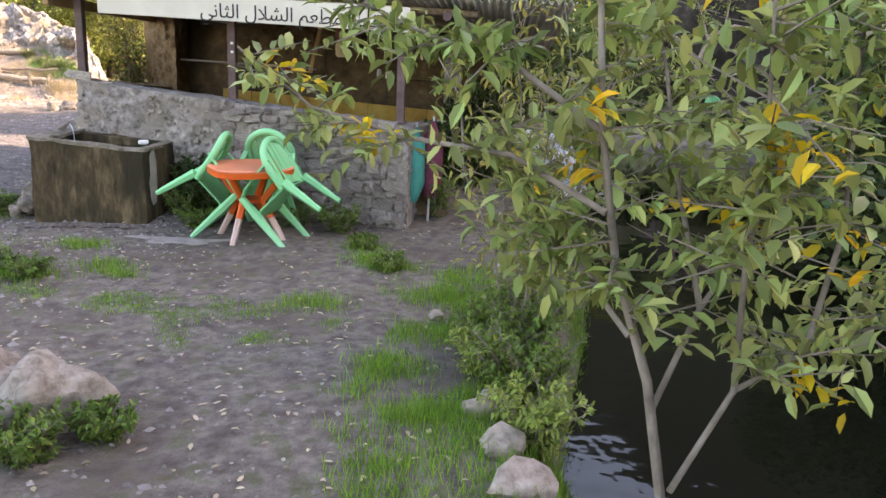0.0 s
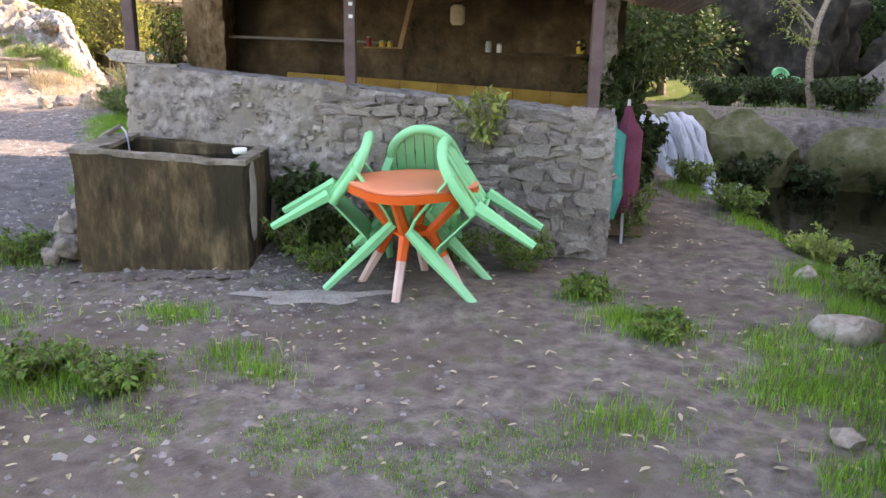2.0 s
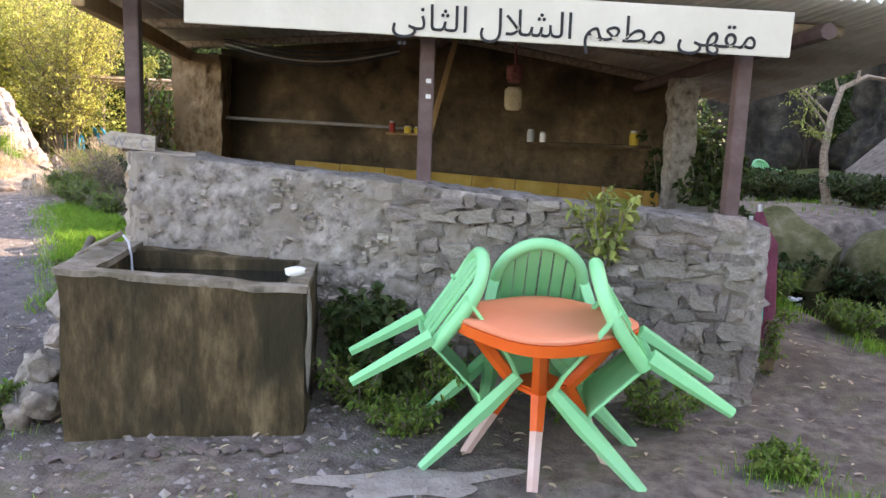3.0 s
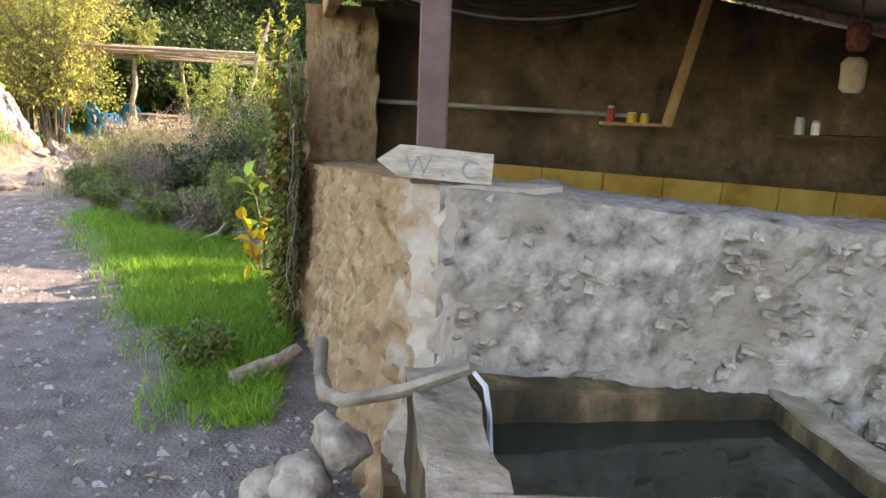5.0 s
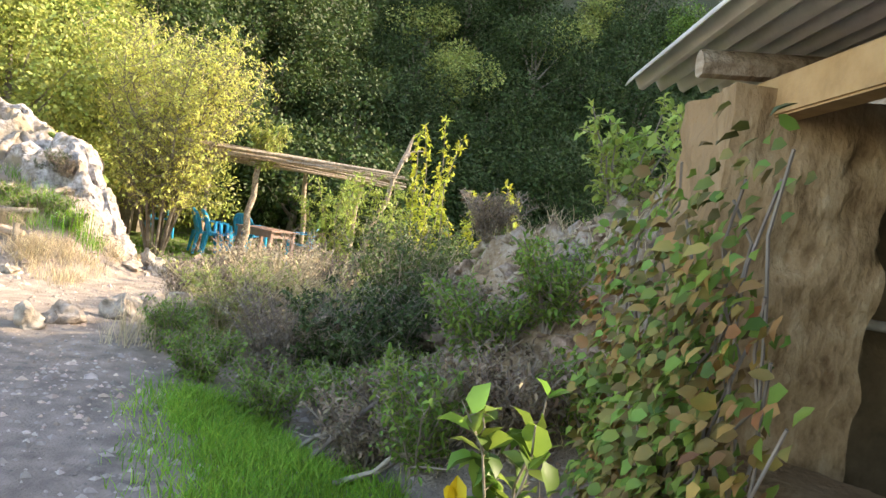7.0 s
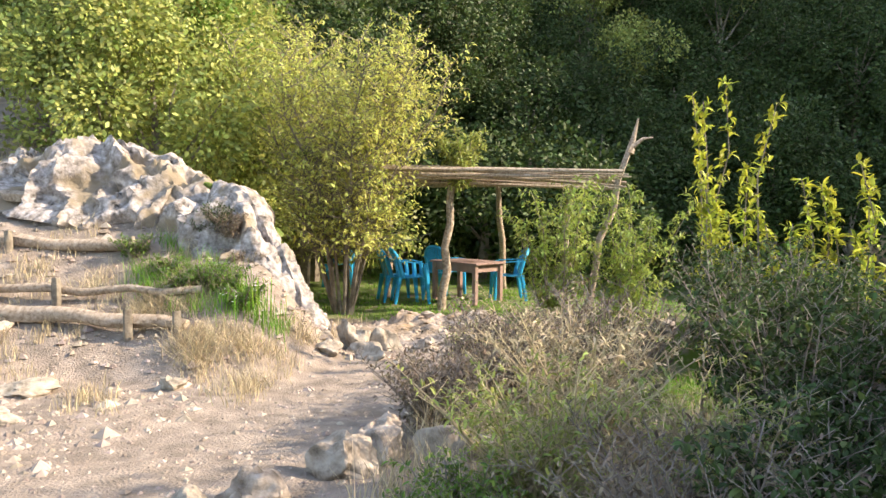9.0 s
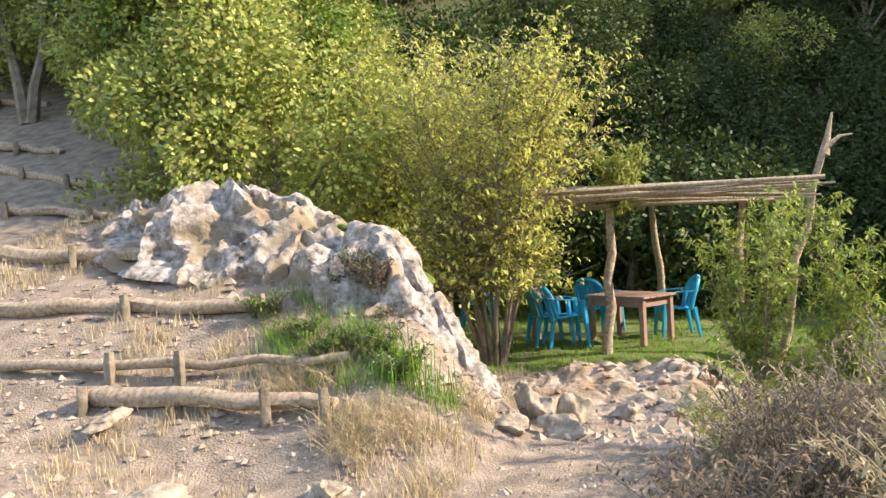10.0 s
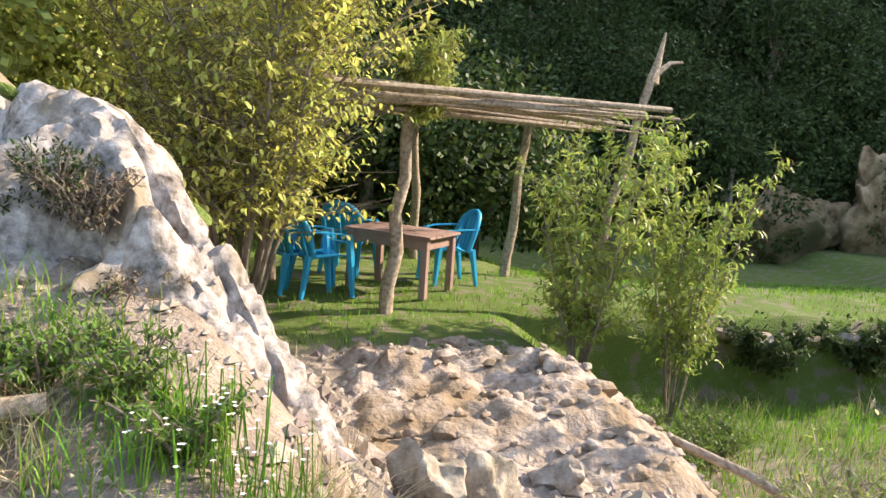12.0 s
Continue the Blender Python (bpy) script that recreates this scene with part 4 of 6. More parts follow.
def woods():
    kinds = []
    for k in range(8):
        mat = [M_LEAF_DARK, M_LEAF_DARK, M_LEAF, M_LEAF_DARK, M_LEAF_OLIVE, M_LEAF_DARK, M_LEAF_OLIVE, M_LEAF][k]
        t, c = wood_tree(100 + k, [4.2, 3.4, 4.8, 2.8, 3.8, 5.2, 4.0, 3.4][k], [1.9, 1.7, 1.8, 1.6, 1.7, 2.1, 1.7, 1.6][k], 7500 if k < 6 else 13000, 0.125 if k < 6 else 0.09)
        kinds.append(((t, c), mat))
    made = [None] * 8
    rr = random.Random(3)

    def put(x, y, size, k):
        if made[k] is None:
            made[k] = plant("tree", x, y, (M_BARK, kinds[k][1]), ["evergreen bushy tree on the hillside, leaves darkened for shade", "dense green hillside tree, leaves darkened for shade", "light green leafy hillside tree",
                                                                  "low green hillside shrub, leaves darkened for shade", "olive green hillside tree", "tall green leafy hillside tree", "dense olive green bushy tree behind the rock", "fresh green bushy tree behind the rock"][k], "tree", kinds[k][0], "hillside woods", names=("trunk", "crown"), size=size)
            return
        copy_thing(made[k], pose(x, y, gz(x, y) - 0.1, 0, 0, rr.uniform(0, 360)))

    # north hill: shade put into the lower rows' dark leaves, lit tops lighter
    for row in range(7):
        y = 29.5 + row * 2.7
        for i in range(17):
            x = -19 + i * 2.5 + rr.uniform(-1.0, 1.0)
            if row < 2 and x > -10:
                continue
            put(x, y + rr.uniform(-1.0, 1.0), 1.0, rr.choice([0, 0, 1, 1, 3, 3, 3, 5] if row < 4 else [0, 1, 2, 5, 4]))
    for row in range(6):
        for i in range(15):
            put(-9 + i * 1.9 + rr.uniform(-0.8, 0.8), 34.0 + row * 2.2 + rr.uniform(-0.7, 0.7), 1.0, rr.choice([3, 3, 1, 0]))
    # east hill across the river
    for row in range(5):
        x = 9.0 + row * 3.0
        for i in range(12):
            y = -10 + i * 2.6 + rr.uniform(-1, 1)
            if y > 16 and x < 16:
                continue
            put(x + rr.uniform(-1, 1), y, 1.0, rr.choice([0, 1, 3, 3]))
    for x, y in ((9.5, 29.5), (12.5, 29), (6.5, 34.5), (3.5, 35), (0.5, 35), (9, 34), (0.6, 14.8), (1.2, 16.8), (6.9, -1.0), (7.0, 1.5), (6.8, 4.0), (7.2, 6.3), (7.1, 8.6), (7.4, 10.8), (6.6, -4.0), (7.0, 2.8), (7.3, 5.2)):
        put(x, y, 1.0, rr.choice([0, 1, 3]))
    for x, y in ((2.6, 17.4), (4.0, 19.8), (5.2, 22.6), (3.4, 22.5), (9.0, 15.2), (8.8, 12.5), (11.5, 20.0), (10.5, 17.5), (1.6, 19.5)):
        put(x, y, 1.0, rr.choice([0, 1, 3]))
    # trees behind the pergola lawn, dark leaves standing in for the shade there
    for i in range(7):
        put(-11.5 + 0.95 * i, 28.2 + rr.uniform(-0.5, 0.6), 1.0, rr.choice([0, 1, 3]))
    for x, y in ((-17, 25), (-19, 24.5), (-18, 27), (-21, 26), (-16, 28), (-20, 29), (-22.5, 23), (-24, 26)):
        put(x, y, 1.0, rr.choice([6, 6, 0]))
    # thicket behind the outcrop
    for i in range(36):
        x = rr.uniform(-30, -13)
        put(x, rr.uniform(26.5, 44), 1.0, rr.choice([0, 1, 3, 5]))
    for x, y in ((-13.4, 22.4), (-12.4, 22.0), (-11.4, 21.7), (-14.4, 23.5), (-15.2, 24.7), (-12.9, 23.3)):
        put(x, y, 1.0, 6)
    for i in range(26):
        x = rr.uniform(-17, -10.4)
        put(x, rr.uniform(23.2, 27.5) - 0.25 * (x + 13), 1.0, rr.choice([6, 6, 6, 7]))


woods()

# the yellow-green tree behind the rock
plant("tree", -8.85, 22.2, (M_BARK, M_LEAF_YELLOW), "slender many-stemmed tree with yellow-green autumn leaves", "tree",
      shrub_geo(4.2, 1.95, 20, 78, 13, 0.072, 0.03, 31, 0.24, 0.6, 0.024), names=("trunk", "crown"))

# the tree that overhangs the river, near the start
def river_tree():
    rr = random.Random(12)
    thing = empty("tree", pose(2.25, 0.80, 0.04, 0, 0, 7.2), "small leafy tree with forked grey trunk leaning over the river", "tree")
    wood = Geo()
    limbs = [[(1.5, 0.25, 0.62), (1.42, 0.25, 0.99), (1.33, 0.3, 1.26), (1.28, 0.35, 1.58), (1.26, 0.4, 1.89), (1.21, 0.4, 2.11)],
             [(1.51, 0.25, 0.69), (1.64, 0.25, 0.97), (1.83, 0.3, 1.05), (2.02, 0.3, 1.14), (2.21, 0.35, 1.28)],
             [(1.44, 0.25, 0.92), (1.57, 0.35, 1.15), (1.72, 0.45, 1.3), (1.81, 0.5, 1.58), (1.81, 0.5, 1.93)],
             [(1.37, 0.27, 1.1), (1.26, 0.45, 1.24), (1.16, 0.6, 1.38), (1.09, 0.7, 1.53)],
             [(1.3, 0.32, 1.39), (1.1, 0.55, 1.49), (0.81, 0.8, 1.5), (0.53, 1.0, 1.56), (0.31, 1.0, 1.73)],
             [(1.28, 0.35, 1.58), (1.07, 0.5, 1.73), (0.88, 0.6, 1.78), (0.7, 0.7, 1.86)],
             [(1.64, 0.25, 0.97), (1.6, 0.2, 1.31), (1.61, 0.2, 1.58), (1.58, 0.2, 1.91)],
             [(1.57, 0.35, 1.15), (1.57, 0.6, 1.42), (1.57, 0.8, 1.72), (1.52, 0.9, 1.97)],
             [(1.83, 0.3, 1.05), (2.0, 0.5, 1.33), (2.03, 0.6, 1.67), (2.01, 0.6, 1.95)]]
    limbs = [[Vector(p) - Vector((1.42, 0.25, -0.12)) for p in limb] for limb in limbs]
    limbs[0].insert(0, Vector((0.12, 0.02, 0.2)))
    limbs[0].insert(0, Vector((0.16, 0.04, -0.5)))
    for i, limb in enumerate(limbs):
        r0 = 0.014 if i == 0 else 0.006
        wood.tube(limb, [r0 * (1 - 0.8 * k / (len(limb) - 1)) + 0.003 for k in range(len(limb))], 8, wobble=0.06, seed=i)
    green, gold = Geo(), Geo()
    for i, limb in enumerate(limbs):
        pts = [Vector(p) for p in limb]
        for k in range(22 if i == 4 else 26 if i == 5 else 40):
            t = (0.5 if i == 0 else 0.3) + (0.5 if i == 0 else 0.7) * rr.random()
            f = t * (len(pts) - 1)
            a = min(len(pts) - 2, int(f))
            p = pts[a].lerp(pts[a + 1], f - a)
            b = rr.uniform(0, 6.28)
            d = Vector((math.cos(b), math.sin(b), rr.uniform(-0.5, 0.6)))
            L = rr.uniform(0.10, 0.30)
            wood.tube([p, p + d.normalized() * L], [0.004, 0.0015], 4, cap=False)
            spray(gold if rr.random() < 0.07 else green, p, d, 9, L, 0.066, 0.028, 1000 + i * 100 + k)
    part("trunk", wood, M_BARK, thing)
    part("crown", green, M_LEAF_RIVER, thing)
    part("yellow_leaves", gold, M_LEAF_GOLD, thing, "a few yellowed leaves")


M_LEAF_RIVER = material("waxy_leaf", [(0.20, 0.27, 0.06), (0.34, 0.38, 0.14)], 2, 0.35, 0, random_by="island", spread=0.55, translucent=0.35)
river_tree()
plant("shrub", 2.1, 3.8, (M_BARK, M_LEAF_AUTUMN), "tall riverside shrub with narrow yellowing leaves", "shrub", shrub_geo(2.6, 0.85, 9, 26, 7, 0.085, 0.024, 51, 0.28, 0.6, 0.009), z=-0.15)
# bushes on the bank beside the pergola
plant("shrub", -5.85, 22.3, (M_BARK, M_LIME), "bright green willow-like bush beside the pergola", "shrub", shrub_geo(2.55, 0.85, 12, 30, 10, 0.085, 0.03, 54, 0.2, 0.7, 0.010))
plant("shrub", -4.85, 22.45, (M_BARK, M_LIME), "bright green willow-like bush beside the pergola", "shrub", shrub_geo(2.75, 0.8, 11, 30, 10, 0.085, 0.03, 55, 0.25, 0.7, 0.010))
plant("shrub", -7.3, 22.95, (M_BARK, M_LEAF_OLIVE), "leafy sprig growing on top of the pergola pole", "shrub", shrub_geo(0.85, 0.5, 8, 22, 10, 0.085, 0.03, 56, 0.0, 0.4, 0.008), z=1.95)
M_LEAF_TURNING = material("turning_leaf", [(0.27, 0.38, 0.06), (0.52, 0.47, 0.06)], 1.2, 0.5, 0, random_by="island", spread=0.35, translucent=0.45)
# tall stalks with yellowing leaves
for k, (x, y, h) in enumerate([(-4.38, 18.7, 3.45), (-3.93, 18.7, 3.4), (-3.53, 18.7, 3.3), (-2.99, 18.7, 3.2), (-4.18, 19.9, 3.7), (-3.75, 18.9, 2.6), (-4.2, 18.9, 2.7), (-3.2, 18.9, 2.5)]):
    plant("tall_plant", x, y, (M_BARK, M_LEAF_TURNING), "tall upright stalk with yellowing leaves", "plant",
          shrub_geo(h, 0.24, 2, 32, 6, 0.09, 0.034, 60 + k, 0.38, 0.6, 0.012), "yellowing tall stalks", turn=50 * k)


def thicket(name, x, y, h, spread, seed, label, mats, leaves=4, leaf=0.05, width=0.02, stems=22, twigs=18, low=0.1):
    return plant(name, x, y, mats, label, "shrub", shrub_geo(h, spread, stems, twigs, leaves, leaf, width, seed, low, 0.7, 0.006), names=("stem", "foliage"))


for k, (x, y, h, s) in enumerate([(-5.6, 14.9, 0.75, 0.6), (-5.0, 14.4, 0.8, 0.65), (-5.4, 15.9, 0.9, 0.7), (-6.0, 16.8, 0.85, 0.6), (-4.7, 15.2, 0.85, 0.65), (-6.3, 16.2, 0.6, 0.5), (-5.7, 17.6, 1.0, 0.7),
                                  (-5.2, 17.2, 1.1, 0.8), (-6.1, 17.9, 0.7, 0.6), (-5.3, 18.6, 0.9, 0.7)]):
    thicket("dry_bush", x, y, h, s, 80 + k, "dry grey-brown twiggy bush in the hollow", (M_TWIG if k % 2 else M_STRAW, [M_LEAF_OLIVE, M_DRYLEAF, M_STRAW, M_DRYLEAF][k % 4]), 5, 0.045, 0.013, 30, 20)
for k, (x, y, h, s) in enumerate([(-3.9, 18.1, 1.9, 0.9), (-3.1, 18.3, 2.0, 0.9), (-4.1, 17.5, 1.5, 0.8), (-2.4, 18.6, 1.8, 0.9), (-4.2, 15.0, 0.9, 0.6), (-4.2, 16.0, 1.25, 0.75), (-4.2, 17.0, 1.4, 0.8), (-4.6, 14.3, 0.8, 0.55), (-3.7, 16.8, 1.2, 0.7)]):
    thicket("bramble", x, y, h, s, 120 + k, "tangled dark green bramble thicket", (M_TWIG, M_LEAF if k == 1 else M_LEAF_DARK), 10, 0.045, 0.024, 20, 24)
for k, (x, y, h, s) in enumerate([(-1.38, 7.2, 0.6, 0.22), (-1.2, 7.05, 0.35, 0.22), (5.5, 16.4, 0.6, 0.7), (4.4, 15.4, 0.5, 0.7), (6.8, 17.6, 0.6, 0.8), (6.2, 14.6, 0.5, 0.7), (8.0, 18.8, 0.5, 0.8), (1.22, 8.2, 1.0, 0.25), (1.38, 9.0, 1.4, 0.3), (1.5, 9.9, 1.5, 0.35), (1.65, 10.8, 1.2, 0.4), (1.75, 11.5, 0.7, 0.4), (1.72, 9.5, 0.7, 0.26), (1.85, 10.3, 0.6, 0.3), (3.9, 12.5, 0.7, 0.6), (4.8, 12.4, 0.7, 0.7), (5.8, 12.2, 0.6, 0.7), (-3.6, 23.2, 0.5, 0.6), (-2.4, 23.2, 0.5, 0.6), (-1.2, 23.2, 0.5, 0.6), (0.0, 23.2, 0.5, 0.6)]):
    thicket('bramble', x, y, h, s, 260 + k, 'dark ivy-like bramble mass', (M_TWIG, M_LEAF_DARK), 9, 0.07, 0.045, 16, 20)
for k, (x, y, h, s) in enumerate([(-3.9, 12.3, 0.6, 0.45), (-3.5, 12.2, 0.55, 0.45), (-3.3, 12.6, 0.5, 0.4), (-3.95, 12.9, 0.55, 0.45), (-3.6, 12.8, 0.45, 0.45), (-4.2, 12.7, 0.5, 0.4), (-3.05, 12.2, 0.5, 0.4)]):
    thicket('dry_bush', x, y, h, s, 290 + k, 'grey twiggy scrub growing on the earth mound', (M_TWIG, M_DRYLEAF if k % 2 else M_LEAF), 6, 0.045, 0.02, 20, 18)
plant("shrub", -2.75, 13.9, (M_TWIG, M_LIME), "leafy green bush on the crest of the earth mound", "shrub", shrub_geo(0.9, 0.45, 8, 16, 8, 0.07, 0.035, 310, 0.15, 0.6, 0.008))
plant("shrub", -2.4, 13.2, (M_TWIG, M_LIME), "leafy green bush on the crest of the earth mound", "shrub", shrub_geo(0.7, 0.45, 8, 14, 8, 0.07, 0.035, 311, 0.15, 0.6, 0.008))
for k, (x, y, h, s) in enumerate([(-3.7, 14.9, 0.42, 0.35), (-3.5, 15.6, 0.5, 0.4)]):
    thicket("dry_bush", x, y, h, s, 320 + k, "grey twiggy scrub growing on the earth mound", (M_TWIG, M_DRYLEAF), 5, 0.04, 0.012, 30, 20)
for k, (x, y, dx, dy) in enumerate([(-4.5, 12.6, 1.2, 0.5), (-4.3, 12.3, 1.0, -0.1), (-4.1, 12.9, 0.9, 0.3), (-4.6, 12.9, 0.9, -0.4), (-3.9, 12.5, 0.8, 0.5)]):
    branch = empty("fallen_branch", pose(x, y, gz(x, y)), "bare grey branch lying at the foot of the mound", "branch", "fallen branches by the mound")
    tip = Vector((dx, dy, gz(x + dx, y + dy) - gz(x, y) + 0.22))
    rr_b = random.Random(430 + k)
    part("stem", crooked((0, 0, 0.03), tip, 0.016, 0.006, 430 + k, 0.08), M_TWIG, branch)
    for j in range(6):
        a = tip * (0.2 + 0.13 * j)
        part("twig", crooked(a, a + Vector((rr_b.uniform(-0.3, 0.4), rr_b.uniform(-0.3, 0.3), rr_b.uniform(0.0, 0.28))), 0.008, 0.003, 440 + k * 7 + j, 0.04, 5), M_TWIG, branch)
# bank plants along the river
for k, (x, y, h, s) in enumerate([(2.15, 2.7, 0.4, 0.3), (2.08, 3.2, 0.5, 0.36), (2.12, 3.7, 0.55, 0.4), (2.2, 4.2, 0.55, 0.4), (2.3, 4.7, 0.5, 0.38), (1.9, 4.0, 0.3, 0.3), (1.85, 3.5, 0.3, 0.28), (2.45, 5.4, 0.4, 0.35), (2.6, 6.3, 0.35, 0.35), (2.65, 7.4, 0.3, 0.3), (2.45, 8.6, 0.3, 0.3), (2.3, 9.6, 0.3, 0.3)]):
    thicket("bank_plant", x, y, h, s, 140 + k, "leafy green plants hanging over the river bank", (M_TWIG, M_LEAF if k % 3 else M_LIME), 9, 0.045, 0.018, 18, 14)
for k, (x, y, h, s) in enumerate([(-5.5, 13.9, 0.4, 0.4), (-4.9, 13.5, 0.45, 0.45), (-4.3, 13.4, 0.45, 0.45), (-4.0, 14.2, 0.5, 0.45), (-5.9, 14.5, 0.4, 0.4), (-4.5, 14.1, 0.4, 0.45), (-5.6, 21.5, 0.35, 0.35), (-5.2, 21.3, 0.4, 0.4), (-4.8, 21.6, 0.4, 0.4), (-5.5, 20.9, 0.25, 0.3)]):
    thicket("green_weed", x, y, h, s, 210 + k, "lush green weeds at the edge of the hollow", (M_TWIG, M_LEAF), 10, 0.036, 0.014, 18, 16)
for k, (x, y) in enumerate([(-8.75, 18.35), (-9.05, 18.4), (-9.5, 18.55), (-8.5, 18.15), (-10.0, 18.8), (-9.2, 18.3)]):
    thicket("rock_weed", x, y, 0.26, 0.26, 230 + k, "green weeds growing at the foot of the rock", (M_TWIG, M_LEAF), 7, 0.034, 0.014, 12, 12)
# weeds by the boulder and at the foot of the wall
for k, (x, y, h, s) in enumerate([(-0.2, 2.12, 0.24, 0.24), (-0.52, 2.06, 0.26, 0.28), (0.02, 2.36, 0.18, 0.2), (-0.9, 2.08, 0.26, 0.28), (-1.75, 4.75, 0.16, 0.24), (-2.2, 4.85, 0.18, 0.26), (0.68, 6.2, 0.14, 0.2), (1.0, 5.55, 0.14, 0.22), (-3.3, 6.75, 0.25, 0.25), (-1.35, 7.0, 0.3, 0.3), (-0.9, 7.05, 0.35, 0.35), (-0.2, 6.95, 0.3, 0.35),
                                  (0.3, 6.85, 0.3, 0.3), (-1.1, 6.7, 0.2, 0.25), (1.25, 7.7, 0.5, 0.3), (-3.75, 9.4, 0.3, 0.25), (-2.35, 4.3, 0.22, 0.25)]):
    thicket("weed", x, y, h, s, 160 + k, "low clump of green weeds", (M_TWIG, M_LEAF), 9, 0.04, 0.018, 14, 11)
# plant rooted in the wall
plant("wall_plant", 0.0, 7.12, (M_TWIG, M_LEAF_OLIVE), "small plant with yellow leaves rooted in the stone wall", "plant", shrub_geo(0.45, 0.22, 8, 8, 6, 0.07, 0.035, 180, 0.1, 0.6, 0.005), z=0.82)
plant("sapling", -3.62, 11.25, (M_BARK, M_LEAF_GOLD), "fig sapling with broad yellowing leaves", "plant", shrub_geo(0.6, 0.25, 3, 4, 2, 0.12, 0.09, 181, 0.3, 0.5, 0.008))
plant("sapling", -3.55, 11.35, (M_BARK, M_LEAF), "fig sapling with broad green leaves", "plant", shrub_geo(1.1, 0.3, 4, 7, 3, 0.13, 0.10, 182, 0.3, 0.5, 0.008))


def ivy():
    rr = random.Random(4)
    stem, leaf, fresh = Geo(), Geo(), Geo()
    for k in range(44):
        y, z = rr.uniform(9.75, 10.9), rr.uniform(0.05, 0.9)
        pts = []
        for i in range(8):
            pts.append((-3.26 + rr.uniform(-0.07, 0.0), y, z))
            y += rr.uniform(-0.08, 0.10)
            y = min(11.0, max(9.7, y))
            z += rr.uniform(0.08, 0.2)
        stem.tube(pts, 0.004, 5, seed=k)
        for p in pts:
            for j in range(11):
                q = Vector(p) + Vector((rr.uniform(-0.13, 0.03), rr.uniform(-0.1, 0.1), rr.uniform(-0.1, 0.1)))
                (leaf if rr.random() < 0.55 else fresh).leaf(q, (rr.uniform(-1, -0.1), rr.uniform(-0.8, 0.8), rr.uniform(-1.2, 0.2)), (-1, 0, 0.3), rr.uniform(0.03, 0.06), rr.uniform(0.025, 0.05), 0.15)
    thing = empty("ivy", pose(0, 0, 0), "green and rusty red ivy climbing the mud pillar", "ivy")
    part("stem", stem, M_TWIG, thing)
    part("foliage", leaf, M_IVY, thing)
    part("foliage", fresh, M_LEAF, thing, "green ivy leaves")


ivy()


for k, (x, y, z) in enumerate([(-9.06, 19.02, 1.36), (-9.2, 19.06, 1.46), (-8.86, 18.98, 1.0), (-9.45, 19.15, 1.3), (-8.98, 18.9, 0.9)]):
    plant("rock_weed", x, y, (M_TWIG, M_LEAF_DARK if k % 2 else M_DRYLEAF), "tangle of weeds in a hollow of the rock", "plant", shrub_geo(0.26, 0.26, 14, 12, 5, 0.032, 0.012, 600 + k, 0.05, 0.3, 0.004), z=z)
M_MOSS = material("moss", [(0.07, 0.11, 0.02), (0.16, 0.21, 0.05)], 14, 0.95, 1.0, 60)
for k, (x, y, z, s) in enumerate([(-8.72, 19.42, 1.40, 0.18), (-8.95, 19.5, 1.56, 0.15), (-9.6, 19.75, 1.88, 0.2), (-9.3, 19.3, 1.58, 0.15), (-10.6, 20.4, 2.15, 0.2)]):
    ob = part("moss_cushion", blob(500 + k, (s, s * 0.7, s * 0.35), 0.5, 3), M_MOSS)
    ob.matrix_basis = pose(x, y, z, 20, 25, 30 * k)
    tagged(ob, "green moss cushion on the pale rock", "moss")


def flowers():
    rr = random.Random(44)
    thing = tagged(empty("flowers", pose(0, 0, 0), "clump of small white flowers at the foot of the rock", "flowers"), kind="stuff")
    stems, petals = Geo(), Geo()
    for k in range(70):
        x, y = -8.35 + rr.gauss(0, 0.14), 18.05 + rr.gauss(0, 0.12)
        z, h = gz(x, y), rr.uniform(0.12, 0.4)
        stems.tube([(x, y, z), (x + rr.uniform(-0.04, 0.04), y, z + h)], 0.003, 4)
        for j in range(5):
            a = j * 1.256
            petals.leaf((x, y, z + h), (math.cos(a), math.sin(a), 0.2), (0, 0, 1), 0.010, 0.007, 0.1)
    tagged(part("stem", stems, M_GRASS, thing), kind="stuff")
    tagged(part("petals", petals, M_WHITE, thing), kind="stuff")


flowers()
# ---- grass ----
def grass(name, pts, lo, hi, width, mat, label, seed, lean=0.5):
    r = np.random.RandomState(seed)
    pts = np.asarray(pts)
    n = len(pts)
    z = ground(pts[:, 0], pts[:, 1])
    h = r.uniform(lo, hi, n)
    a = r.uniform(0, 2 * np.pi, n)
    b = r.uniform(0, 2 * np.pi, n)
    bend = r.uniform(0.1, lean, n) * h
    p = np.stack([pts[:, 0], pts[:, 1], z - 0.01], 1)
    s = np.stack([np.cos(a), np.sin(a), 0 * a], 1) * width / 2
    d = np.stack([np.cos(b), np.sin(b), 0 * b], 1)
    up = np.array([0, 0, 1.0])
    mid = p + up * (h * 0.55)[:, None] + d * (bend * 0.35)[:, None]
    tip = p + up * (h * 0.95)[:, None] + d * bend[:, None]
    v = np.stack([p - s, p + s, mid - s * 0.7, mid + s * 0.7, tip], 1).reshape(-1, 3)
    o = np.arange(n) * 5
    quads = np.stack([o, o + 1, o + 3, o + 2], 1).tolist()
    tris = np.stack([o + 2, o + 3, o + 4], 1).tolist()
    g = Geo()
    g.v, g.f = [tuple(q) for q in v.tolist()], quads + tris
    return tagged(part(name, g, mat), label, "grass", kind="stuff")


